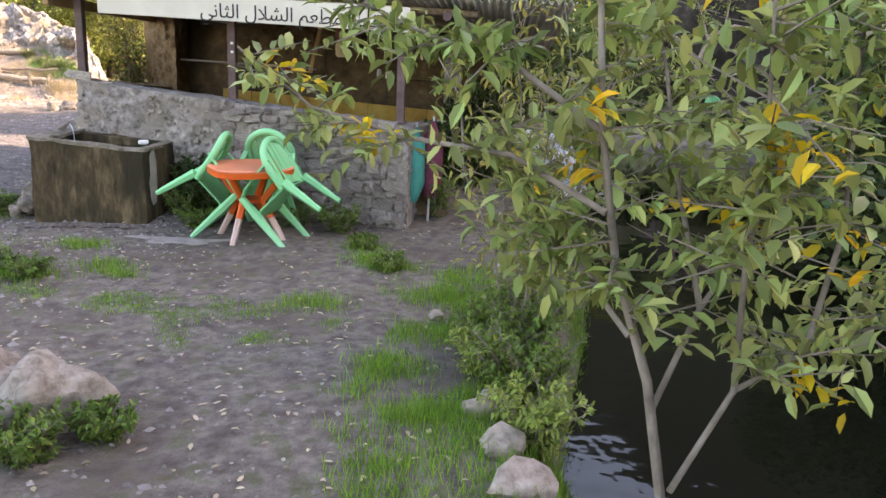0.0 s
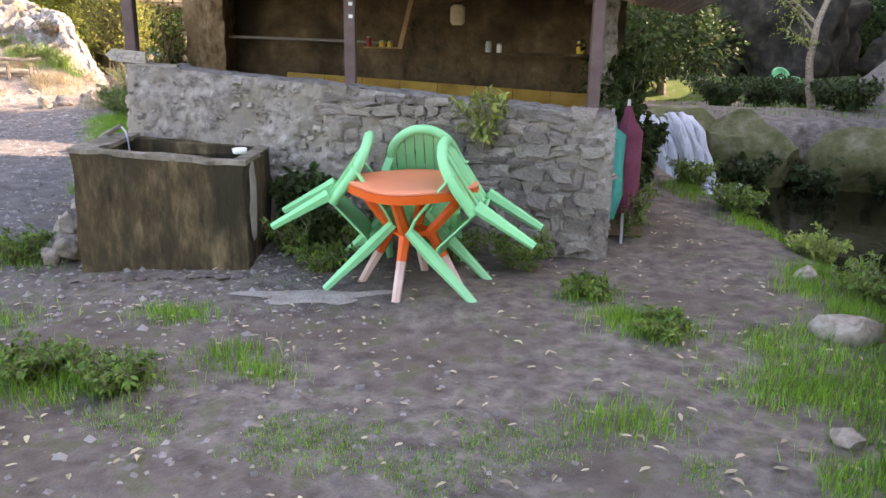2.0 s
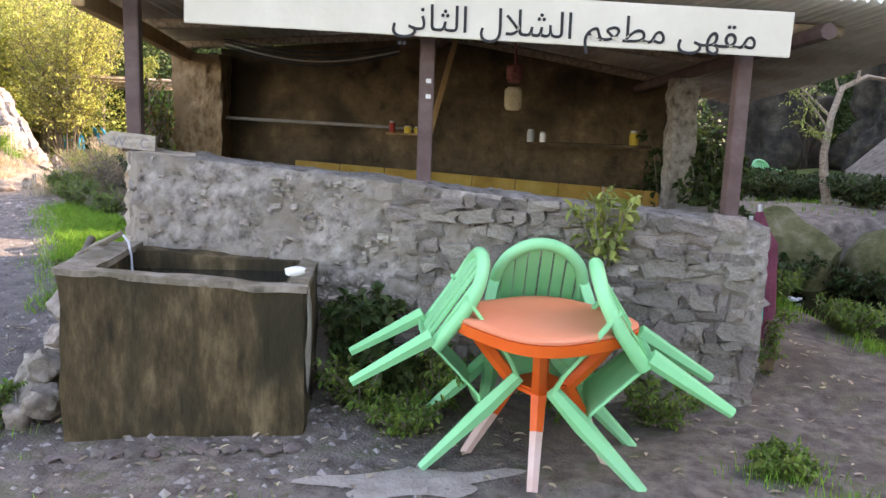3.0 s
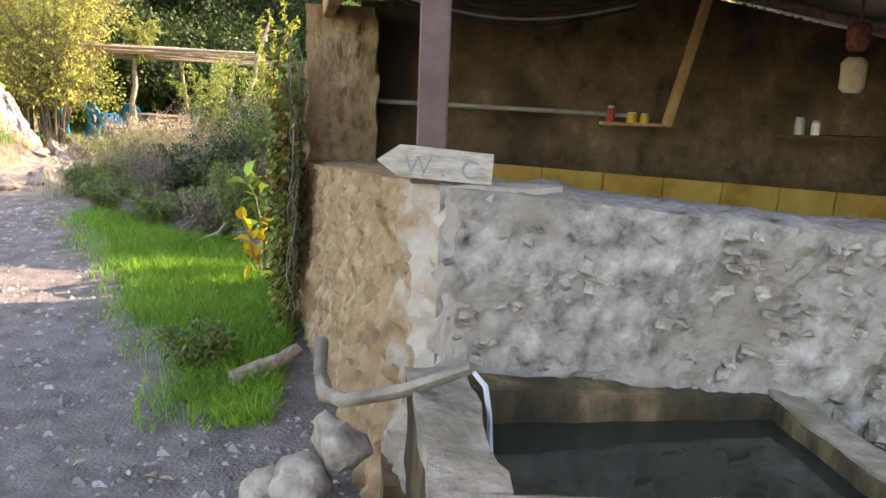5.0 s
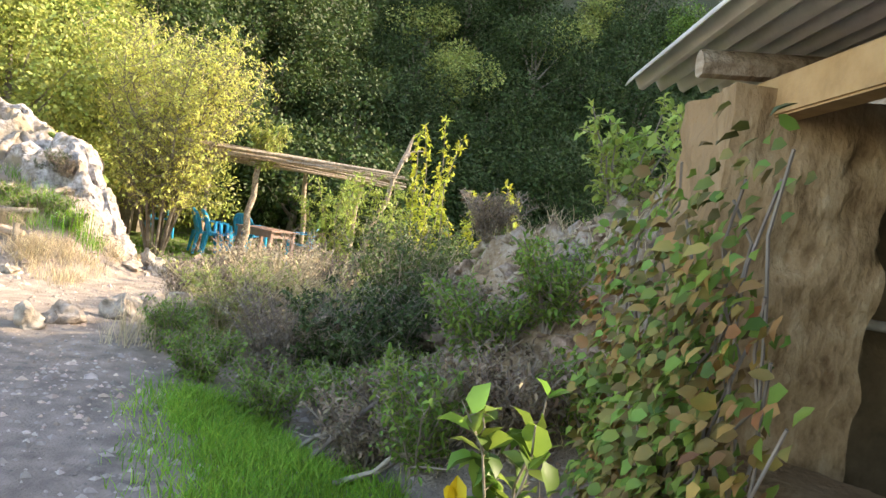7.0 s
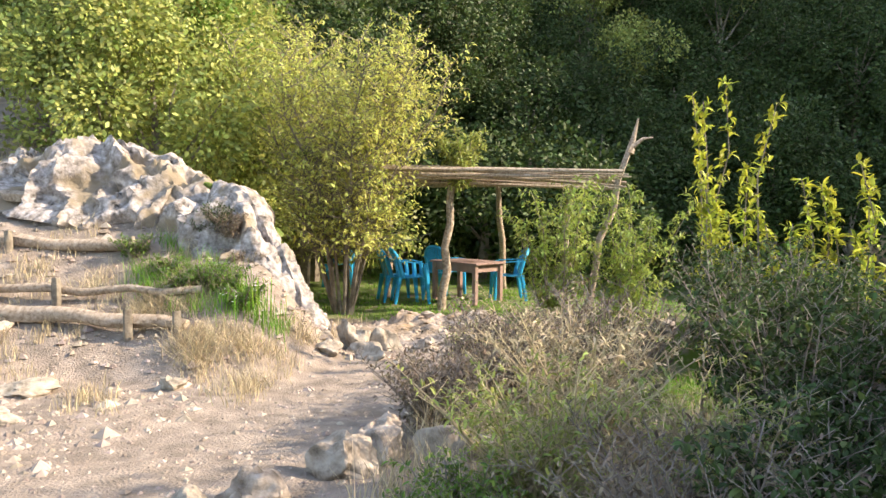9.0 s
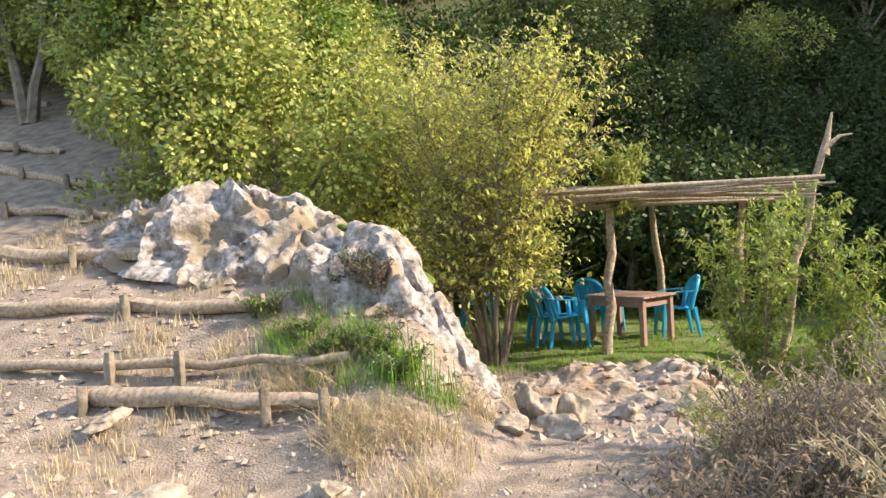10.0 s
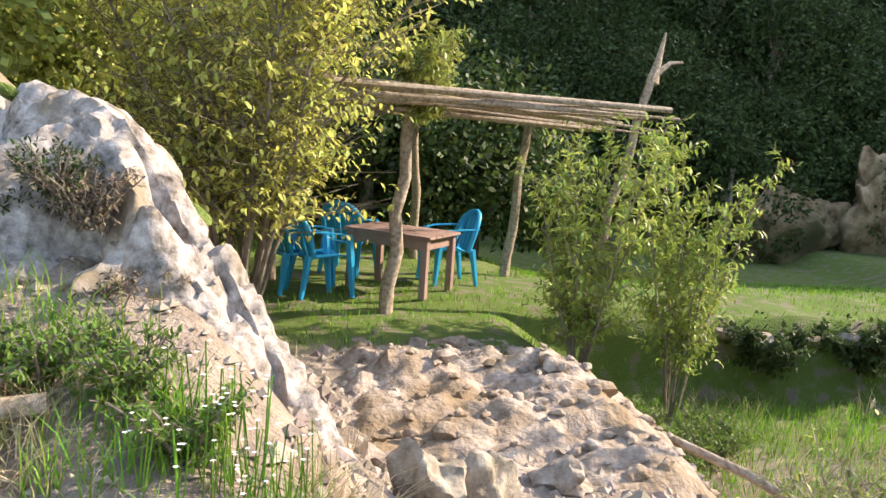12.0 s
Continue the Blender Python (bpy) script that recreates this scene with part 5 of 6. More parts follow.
def scatter(n, x0, x1, y0, y1, seed, keep=None, tuft=0.0, per=1):
    r = np.random.RandomState(seed)
    m = max(1, n // per)
    c = np.stack([r.uniform(x0, x1, m), r.uniform(y0, y1, m)], 1)
    if keep is not None:
        c = c[[bool(keep(x, y)) for x, y in c]]
    if per > 1:
        c = np.repeat(c, per, 0) + r.normal(0, tuft, (len(c) * per, 2))
    return c


def nz2(x, y, f=1.0):
    return noise.noise((x * f, y * f, 2.5))


verge_left = lambda y: np.interp(y, [8.6, 9.2, 10.0, 11.4, 13.3, 14.6], [-3.5, -3.72, -4.02, -4.72, -5.45, -6.2])
grass("grass_verge", scatter(120000, -6.2, -3.0, 8.7, 14.6, 1, lambda x, y: verge_left(y) + 0.22 * nz2(x, y, 2) + 0.14 * nz2(x, y, 6) - 0.4 * rng.random() ** 5 < x < min(-3.25, -2.6 - 0.09 * (y - 8), -3.3 - 0.75 * max(0.0, y - 11.3)) and y < 13.6), 0.035, 0.16, 0.007, M_GRASS, "lush bright green grass beside the path", 1, 1.3)
grass("grass_stripe", scatter(46000, -2.8, 1.1, 2.9, 4.9, 2, lambda x, y: abs(y - 4.0 + 0.4 * min(x, 0.0)) < 0.36 + 0.5 * nz2(x, y, 1.5) and nz2(x, y, 2.5) > -0.12, 0.04, 12), 0.015, 0.045, 0.005, M_GRASS, "sparse short grass on trodden earth", 2)
grass("grass_bank", scatter(60000, 0.6, 3.2, 1.6, 9.5, 3, lambda x, y: -0.85 + 0.6 * smooth(5.5, 7.0, y) < x - np.interp(y, BANK_Y, BANK_X) < 0.45 and nz2(x, y, 1.3) > -0.15, 0.06, 20), 0.04, 0.12, 0.006, M_GRASS, "green grass along the river bank", 3)
grass("grass_tufts", np.concatenate([np.array([[cx, cy]]) + np.random.RandomState(k).normal(0, 1, (n, 2)) * [r, r * 0.7] for k, (cx, cy, r, n) in enumerate([(0.98, 5.62, 0.15, 900), (0.85, 5.8, 0.12, 500), (-1.8, 5.7, 0.13, 450), (-1.32, 5.13, 0.12, 350), (-2.18, 4.81, 0.22, 900), (0.57, 4.5, 0.15, 500), (1.47, 4.88, 0.2, 900), (1.3, 3.45, 0.14, 600), (1.58, 2.8, 0.14, 700), (0.68, 6.19, 0.12, 350), (-1.13, 4.96, 0.1, 250), (-1.87, 4.77, 0.2, 600), (-3.4, 6.8, 0.2, 600), (-2.9, 5.6, 0.2, 400), (1.6, 4.1, 0.16, 600)])]), 0.03, 0.11, 0.006, M_GRASS, "scattered tufts of green grass", 4)
grass("grass_terrace", scatter(16000, -10.0, 3.0, 21.6, 28.5, 5, lambda x, y: nz2(x, y, 1.2) > -0.3), 0.04, 0.10, 0.012, M_GRASS, "short sunlit grass of the terrace", 5)
grass("grass_hollow", scatter(15000, -6.0, 0.5, 17.6, 22.8, 6, lambda x, y: nz2(x, y, 1.0) > -0.3 and x > -5.5 + max(0.0, 20.9 - y) * 1.1 - max(0.0, y - 21.2)), 0.06, 0.22, 0.010, M_GRASS, "green grass in the hollow", 6)
grass("straw_hollow", scatter(5000, -6.0, 0.5, 17.8, 22.8, 16, lambda x, y: nz2(x, y, 1.3) > -0.1), 0.08, 0.35, 0.007, M_STRAW, "dry stalks among the grass in the hollow", 16, 0.9)
grass("straw_slope", scatter(16000, -13.5, -7.8, 16.2, 21.2, 7, lambda x, y: nz2(x, y, 1.5) > 0.05, 0.07, 24), 0.05, 0.18, 0.006, M_STRAW, "dry straw tufts on the stepped slope", 7)
grass("straw_rock", scatter(15000, -10.2, -7.9, 17.0, 19.2, 8, lambda x, y: -0.55 < (x + 7.8) * 0.5 + (y - 17.5) * 0.87 < 0.6 and nz2(x, y, 2.2) > -0.1, 0.08, 20), 0.06, 0.24, 0.006, M_STRAW, "dry yellow grass at the foot of the rock", 8, 2.2)
grass("grass_rock", scatter(3000, -9.9, -8.0, 18.0, 19.6, 9, lambda x, y: abs((x + 7.8) * 0.5 + (y - 17.6) * 0.87) < 0.35, 0.06, 20), 0.08, 0.25, 0.007, M_GRASS, "green grass at the foot of the rock", 9, 0.8)
grass("straw_scrub", scatter(6000, -6.4, -3.4, 14.3, 18.6, 10, lambda x, y: -6.6 + 0.1 * (y - 13) < x < -4.15 and nz2(x, y, 0.9) > -0.3), 0.15, 0.50, 0.006, M_STRAW, "tall dry grass stalks in the hollow", 10, 0.6)
grass("straw_mound", scatter(5000, -4.4, -1.5, 12.2, 16.8, 14, lambda x, y: nz2(x, y, 1.1) > 0.0, 0.07, 22), 0.05, 0.20, 0.006, M_STRAW, "dry grass tufts on the earth mound", 14, 1.2)
grass("grass_far_bank", scatter(1500, 2.8, 9.0, 13.4, 20.0, 11), 0.06, 0.16, 0.014, M_GRASS, "green grass above the waterfall", 11)
grass("grass_mound", scatter(9000, -4.2, 1.5, 11.6, 17.0, 12, lambda x, y: nz2(x, y, 1.4) > 0.1, 0.06, 20), 0.04, 0.11, 0.007, M_GRASS, "weeds and grass on the earth mound", 12)


# ---- pebbles and fallen leaves ----
def scatter_stones(name, pts, lo, hi, mat, label, seed):
    rr = random.Random(seed)
    g = Geo()
    z = ground(np.array([p[0] for p in pts]), np.array([p[1] for p in pts]))
    for (x, y), zz in zip(pts, z):
        s = rr.uniform(lo, hi) * (1 if rr.random() < 0.9 else 1.8)
        c = [(1, 0, 0), (0.3, 1, 0), (-1, 0.2, 0), (-0.2, -1, 0), (0.1, 0.1, 0.7), (0, 0, -0.4)]
        a = rr.uniform(0, 6.28)
        ca, sa = math.cos(a), math.sin(a)
        v = []
        for p in c:
            px, py, pz = p[0] * s * rr.uniform(0.7, 1.1), p[1] * s * rr.uniform(0.5, 0.9), p[2] * s * rr.uniform(0.5, 1)
            v.append((x + px * ca - py * sa, y + px * sa + py * ca, zz + pz))
        g.add(v, [(0, 1, 4), (1, 2, 4), (2, 3, 4), (3, 0, 4), (1, 0, 5), (2, 1, 5), (3, 2, 5), (0, 3, 5)])
    return tagged(part(name, g, mat, flat=True), label, "stones", kind="stuff")


M_PEBBLE = material("pebble", [(0.16, 0.145, 0.13), (0.30, 0.27, 0.25)], 6, 0.9, 0.3, 60, random_by="island", spread=0.45)
M_TANPEBBLE = material("tan_pebble", [(0.24, 0.19, 0.15), (0.38, 0.31, 0.26)], 6, 0.9, 0.3, 60, random_by="island", spread=0.4)
path_x = lambda y: np.interp(y, [0, 3, 6, 9, 12, 15, 18], [0.0, -1.2, -3.2, -4.3, -5.6, -7.2, -8.2])
scatter_stones("pebbles", [p for p in scatter(17000, -7, 1.2, 0.6, 14.5, 21, lambda x, y: abs(x - path_x(y)) < 2.4 and (y > 5.5 or rng.random() < 0.5))], 0.006, 0.026, M_PEBBLE, "loose grey pebbles on the path", 1)
scatter_stones("path_stones", scatter(900, -6.5, -2.6, 5.2, 13.5, 24, lambda x, y: abs(x - path_x(y)) < 1.7), 0.018, 0.045, M_PEBBLE, "larger flat grey stones on the path", 5)
scatter_stones("gravel", scatter(6000, -12, -5.5, 12.5, 20.5, 22), 0.006, 0.028, M_TANPEBBLE, "loose tan gravel on the sunlit path", 2)


def litter():
    rr = random.Random(8)
    g = Geo()
    pts = scatter(1500, -5, 2.0, 0.8, 8.5, 23, lambda x, y: x < np.interp(y, BANK_Y, BANK_X) + 0.2)
    z = ground(pts[:, 0], pts[:, 1])
    for (x, y), zz in zip(pts, z):
        a = rr.uniform(0, 6.28)
        g.leaf((x, y, zz + 0.012), (math.cos(a), math.sin(a), rr.uniform(-0.1, 0.25)), (0, 0, 1), rr.uniform(0.03, 0.07), rr.uniform(0.014, 0.03), rr.uniform(-0.2, 0.4))
    tagged(part("fallen_leaves", g, M_LITTER), "pale dry leaves fallen on the ground", "leaves", kind="stuff")


litter()

# ---- river and waterfall ----
g = Geo()
wx, wy = np.linspace(0.6, 9.5, 30), np.linspace(-30, 13.9, 60)
W = [(x, y, -0.42) for y in wy for x in wx]
g.add(W, [(j * 30 + i, j * 30 + i + 1, (j + 1) * 30 + i + 1, (j + 1) * 30 + i) for j in range(59) for i in range(29)])
tagged(part("water", g, M_RIVER), "dark calm river water", "water", kind="structure")


def build_waterfall():
    """Strands of falling water side by side, each bowed out from the ledge, and foam below."""
    thing = empty("waterfall", pose(2.82, 12.1, -0.42), "small white waterfall over a mossy ledge", "waterfall")
    rr = random.Random(2)
    for k in range(11):
        x0 = -0.55 + 0.082 * k + rr.uniform(-0.02, 0.02)
        w = rr.uniform(0.045, 0.085)
        out, slant, top = rr.uniform(0.25, 0.5), rr.uniform(0.16, 0.34), 0.95 + rr.uniform(-0.05, 0.03)
        g = Geo()
        nu, nv = 5, 18
        verts, faces = [], []
        for j in range(nv + 1):
            v = j / nv
            for i in range(nu + 1):
                u = i / nu
                x = x0 + w * (1 + 0.8 * v) * (u - 0.5) + slant * v ** 1.6 + noise.noise((k * 3.0, v * 4, 1.0)) * 0.05
                y = 0.55 - out * (1 - (1 - v) ** 2) - 0.03 * math.sin(u * math.pi) + noise.noise((u * 6 + k * 3, v * 7, 4.0)) * 0.04
                verts.append((x, y, top * (1 - v ** 1.7)))
        for j in range(nv):
            for i in range(nu):
                a = j * (nu + 1) + i
                faces.append((a, a + 1, a + nu + 2, a + nu + 1))
        g.add(verts, faces)
        ob = part("cascade", g, M_FOAM, thing)
        ob.modifiers.new("thickness", "SOLIDIFY").thickness = 0.03
    g = Geo()
    for k in range(110):
        s = rr.uniform(0.04, 0.13)
        b = blob(300 + k, (s, s, s * rr.uniform(0.25, 0.7)), 0.4, 1)
        g.add(moved(b, pose(rr.uniform(-0.55, 0.95), rr.uniform(-0.5, 0.15), rr.uniform(-0.02, 0.06))).v, b.f)
    tagged(part("foam", g, M_FOAM, thing, "white foam at the foot of the fall"), kind="stuff")
    return thing


build_waterfall()


def boulder(name, x, y, size, seed, label, mat=None, z=None, turn=0.0, sub=3, rough=0.3, facets=9):
    ob = part(name, blob(seed, [k * 1.25 for k in size], rough, sub, False, facets), mat or M_BOULDER)
    ob.matrix_basis = pose(x, y, gz(x, y) + size[2] * 0.18 if z is None else z, 0, 0, turn)
    return tagged(ob, label, "rock")


M_CLOD = material("earth_clod", [(0.17, 0.12, 0.08), (0.30, 0.23, 0.17)], 6, 0.95, 0.5, 40, random_by="island", spread=0.4)
M_CLODROCK = material("earthy_rock", [(0.06, 0.045, 0.03), (0.21, 0.155, 0.11), (0.36, 0.30, 0.24)], 11, 0.95, 1.0, 18, random_by="object", spread=0.2)
M_COBBLE = material("brown_cobble", [(0.10, 0.08, 0.07), (0.20, 0.165, 0.14)], 12, 0.9, 0.6, 40, random_by="object", spread=0.3)
M_MOSSROCK = material("mossy_rock", [(0.05, 0.06, 0.02), (0.12, 0.12, 0.05), (0.22, 0.20, 0.13)], 4, 0.9, 0.8, 15, random_by="object", spread=0.2)
for k, (x, y, sx, sy, sz, z) in enumerate([(1.75, 12.7, 0.7, 0.9, 1.2, -0.1), (4.0, 12.75, 1.1, 1.0, 1.2, -0.1), (2.9, 13.15, 1.9, 0.7, 1.15, -0.12), (5.6, 12.5, 1.4, 1.2, 1.0, -0.1), (1.8, 11.8, 0.6, 0.7, 0.7, -0.1), (7.1, 11.9, 1.6, 1.4, 1.0, -0.1)]):
    boulder("mossy_rock", x, y, (sx, sy, sz), 200 + k, "mossy dark rock of the waterfall ledge", M_MOSSROCK, z)
boulder("boulder", -0.30, 2.50, (0.46, 0.40, 0.38), 210, "pale smooth boulder in weeds beside the path", None, 0.10, 0, 4, 0.35, 7)
boulder("boulder", -0.78, 2.48, (0.56, 0.48, 0.42), 211, "pale smooth boulder in weeds beside the path", None, 0.10, 0, 4, 0.35, 7)
for k, (x, y, s) in enumerate([(1.86, 2.88, 0.2), (1.98, 2.5, 0.22), (1.92, 3.1, 0.13), (1.5, 4.39, 0.13), (2.04, 5.58, 0.32), (2.06, 2.15, 0.26), (2.3, 6.7, 0.2)]):
    boulder("bank_stone", x, y, (s, s * 0.8, s * 0.7), 220 + k, "pale stone set in the river bank", None, None, 40 * k, 2)
for k, (x, y, sx, sy, sz) in enumerate([(-7.62, 18.72, 0.26, 0.24, 0.40), (-7.34, 18.85, 0.26, 0.22, 0.30), (-6.95, 19.0, 0.3, 0.25, 0.2), (-6.2, 21.0, 0.3, 0.3, 0.2),
                                       (-7.75, 18.3, 0.3, 0.22, 0.16), (-7.35, 18.35, 0.36, 0.22, 0.16), (-6.7, 15.4, 0.34, 0.26, 0.3), (-6.95, 14.95, 0.3, 0.26, 0.24), (-6.6, 15.75, 0.36, 0.3, 0.34), (-7.1, 14.6, 0.28, 0.24, 0.2),
                                       (-6.0, 15.3, 0.4, 0.4, 0.5), (-9.2, 15.9, 0.30, 0.2, 0.16), (-9.6, 16.7, 0.5, 0.3, 0.12), (-10.5, 17.4, 0.3, 0.2, 0.14), (-9.6, 18.7, 0.2, 0.15, 0.12), (-8.5, 16.9, 0.22, 0.16, 0.14)]):
    boulder("rock", x, y, (sx, sy, sz), 240 + k, "pale tan broken rock beside the path", None, None, 33 * k, 4, 0.5, 14)
for k, (x, y, sx, sy, sz, z) in enumerate([(-3.75, 15.2, 0.6, 0.5, 0.4, 0.35), (-3.35, 14.2, 0.4, 0.4, 0.3, 0.5), (-3.6, 13.5, 0.35, 0.35, 0.25, 0.35), (-3.9, 14.6, 0.3, 0.3, 0.22, 0.25), (-3.2, 12.8, 0.3, 0.3, 0.25, 0.45)]):
    boulder("mound_rock", x, y, (sx, sy, sz), 270 + k, "rough earthy rock standing out of the mound", M_CLODROCK, z, 50 * k, 4, 0.8, 14)
rm = random.Random(17)
for k in range(70):
    y = rm.uniform(12.4, 16.6)
    x = rm.uniform(-4.1, -2.2)
    s = rm.uniform(0.10, 0.30)
    boulder("mound_rock", x, y, (s, s * rm.uniform(0.6, 1.0), s * rm.uniform(0.5, 0.9)), 400 + k, "rough brown rock standing out of the earth mound", M_CLODROCK, gz(x, y) - 0.05 * s, 47 * k, 4, 0.85, 14)
# cliff far behind
M_CLIFF = material("ochre_cliff", [(0.05, 0.035, 0.02), (0.26, 0.18, 0.10), (0.42, 0.32, 0.20)], 2.6, 0.95, 1.0, 5, stains=(0.10, 0.09, 0.045))
for k, (x, y, sx, sy, sz) in enumerate([(2.4, 32.6, 2.6, 1.4, 2.4), (4.9, 32.8, 3.0, 1.6, 2.8), (7.4, 32.4, 2.6, 1.5, 2.4)]):
    boulder("cliff_rock", x, y, (sx, sy, sz), 290 + k, "ochre rock cliff at the foot of the wooded hill", M_CLIFF, None, 25 * k, 5, 0.6, 16)
# stone kerb of the far terrace
for k in range(20):
    x = -4.3 + 0.36 * k
    boulder("kerb_stone", x, 23.35 + 0.06 * math.sin(k * 2.1), (0.40 + 0.05 * (k % 3), 0.3, 0.2), 310 + k % 7, "grey stone edging the grass terrace", None, -0.08 - 0.012 * (k % 4), 12 * (k % 5) - 24, 2, 0.3, 10)


def rock_ledge():
    """Broken ochre rock and dirt that steps up to the pergola terrace."""
    xs, ys = np.arange(-8.1, -5.35, 0.028), np.arange(18.75, 22.1, 0.028)
    X, Y = np.meshgrid(xs, ys)
    Z = ground(X, Y)
    verts = []
    for x, y, z in zip(X.ravel(), Y.ravel(), Z.ravel()):
        crest = 21.35 - 0.6 * (x + 7.8)
        up = float(smooth(crest - 2.3, crest - 0.15, y) * (1 - smooth(crest + 0.0, crest + 0.3, y)))
        edge = float(smooth(-8.1, -7.8, x) * (1 - smooth(-6.1, -5.5, x + 0.2 * math.sin(y * 3))) * smooth(18.75, 19.1, y))
        q = Vector((x * 1.0, y * 1.5, 0.0))
        e = 0.10 * noise.noise(q * 1.3) + 0.10 * (0.35 - abs(noise.noise(q * 2.3))) + 0.04 * noise.noise(q * 5) - 0.2 * max(0.0, noise.noise(q * 3.4 + Vector((4, 4, 1))) - 0.1) - 0.045 * abs(noise.noise(q * 8)) + 0.014 * noise.noise(q * 14)
        verts.append((x, y, z - 0.10 + edge * (0.10 + 0.15 * up + e * (0.5 + 0.7 * up))))
    nx, ny = len(xs), len(ys)
    g = Geo()
    g.add(verts, [(j * nx + i, j * nx + i + 1, (j + 1) * nx + i + 1, (j + 1) * nx + i) for j in range(ny - 1) for i in range(nx - 1)])
    tagged(part("rock_ledge", g, M_LEDGE), "broken ochre rock and dirt ledge below the grass terrace", "rock")
    rr = random.Random(61)
    loose = Geo()
    for k in range(260):
        x, y, z = verts[rr.randrange(len(verts))]
        if -7.8 < x < -6.0 and y > 19.0:
            r = rr.uniform(0.02, 0.06) * (2.2 if rr.random() < 0.12 else 1.0)
            b = blob(700 + k, (r * 2, r * 1.6, r * 1.2), 0.5, 2, False, 8)
            loose.add(moved(b, pose(x, y, z + r * 0.2, 0, 0, 40 * k)).v, b.f)
    tagged(part("loose_rubble", loose, M_LEDGE), "loose broken stones lying on the ochre ledge", "stones", kind="stuff")


M_LEDGE = material("ochre_ledge", [(0.06, 0.045, 0.03), (0.27, 0.21, 0.165), (0.38, 0.315, 0.26), (0.48, 0.415, 0.36)], 10, 0.95, 1.0, 28, stains=(0.24, 0.17, 0.105), stain_scale=1.8)
rock_ledge()
# crumbled clods on the mound
scatter_stones("mound_clods", scatter(4500, -4.2, 0.5, 11.8, 17.2, 31, lambda x, y: gz(x, y) > 0.35), 0.012, 0.035, M_CLOD, "crumbling brown clods and stones on the mound", 31)
scatter_stones("bank_rubble", scatter(900, -8.2, -5.6, 18.2, 21.8, 32), 0.02, 0.07, M_TANPEBBLE, "broken tan rubble below the terrace", 32)
scatter_stones("slope_rubble", scatter(1600, -13.5, -8.0, 15.0, 21.5, 33), 0.015, 0.06, M_TANPEBBLE, "loose stones on the stepped slope", 33)


# ---- hut details ----
def fascia():
    thing = empty("sign_board", pose(-0.70, 7.2, 2.17, 0, 1.2, -4), "cream painted fascia board with black hand-painted lettering", "sign")
    part("board", Geo().box((3.3, 0.025, 0.24), pose(0, 0, 0), 0.004), M_SIGN, thing)
    shaped = "\ufee3\ufed8\ufeec\ufef0 \ufee3\ufec4\ufecc\ufee2 \ufe8d\ufedf\ufeb8\ufefc\ufedd \ufe8d\ufedf\ufe9c\ufe8e\ufee7\ufef2"
    cu = bpy.data.curves.new("lettering", "FONT")
    cu.body = shaped[::-1]
    cu.size, cu.extrude, cu.align_x, cu.align_y = 0.195, 0.002, "CENTER", "CENTER"
    ob = new("lettering", cu)
    ob.data.materials.append(M_INK)
    ob.parent = thing
    ob.matrix_basis = pose(0.47, -0.0155, -0.03, 90, 0, 0)


fascia()


def wc_sign():
    thing = empty("wc_sign", pose(-2.725, 7.52, 1.425, -4, 3, -9), "weathered white arrow-shaped wooden sign lettered W C on the wall", "sign")
    g = Geo()
    o = [(-0.175, 0.0), (-0.11, -0.043), (0.16, -0.043), (0.16, 0.045), (-0.11, 0.05)]
    v = [(x, -0.010, z) for x, z in o] + [(x, 0.010, z) for x, z in o]
    g.add(v, [(0, 1, 2, 3, 4), (9, 8, 7, 6, 5)] + [(i, 5 + i, 5 + (i + 1) % 5, (i + 1) % 5) for i in range(5)])
    part("board", g, M_WCSIGN, thing, flat=True)
    for ch, x in (("W", -0.055), (".", 0.02), ("C", 0.095)):
        cu = bpy.data.curves.new("letter", "FONT")
        cu.body, cu.size, cu.extrude, cu.align_x = ch, 0.078, 0.001, "CENTER"
        ob = new("letter", cu)
        ob.data.materials.append(M_WCINK)
        ob.parent = thing
        ob.matrix_basis = pose(x, -0.0112, -0.032, 90, 0, 0)


wc_sign()


def bench():
    thing = empty("bench", pose(0, 0, 0), "long bench with yellow varnished back panels along the hut wall", "bench")
    for k in range(9):
        x = -2.12 + 0.425 * k
        part("panel", Geo().box((0.418, 0.025, 0.34), pose(x + 0.21, 10.42, 0.985 - 0.0238 * k, 0, 3.2, 0), 0.004), M_BENCH, thing)
    part("seat", Geo().box((3.7, 0.42, 0.04), pose(-0.4, 10.2, 0.78, 0, 3.2, 0), 0.005), M_MUD, thing)
    for x in (-2.1, -0.4, 1.3):
        part("support", Geo().box((0.08, 0.36, 0.5), pose(x, 10.2, 0.52), 0.005), M_MUD, thing)


bench()
tagged(part("conduit", Geo().tube([(-2.85, 10.60, 1.54), (-1.9, 10.61, 1.52), (-1.0, 10.61, 1.50)], 0.016, 8), M_RIM), "thin pale conduit along the back wall", "pipe")
brace = Geo().box((0.075, 0.05, 0.98), look((-0.84, 10.45, 1.45), (-0.62, 10.45, 2.35)) @ pose(0, 0, -0.48), 0.004)
tagged(part("brace", brace, M_WOOD), "orange wooden brace leaning on the back wall", "beam")


def cables():
    thing = empty("cables", pose(0, 0, 0), "sagging dark cables under the roof", "cable")
    for k in range(4):
        pts = [(-2.75 + 1.6 * t, 10.3 + 0.03 * k, 2.25 - 0.02 * k - 0.09 * math.sin(math.pi * t) * (1 + 0.2 * k)) for t in np.linspace(0, 1, 12)]
        part("cable", Geo().tube(pts, 0.008, 6), [M_CABLE, M_CABLE, M_TIN, M_CABLE][k], thing)


cables()


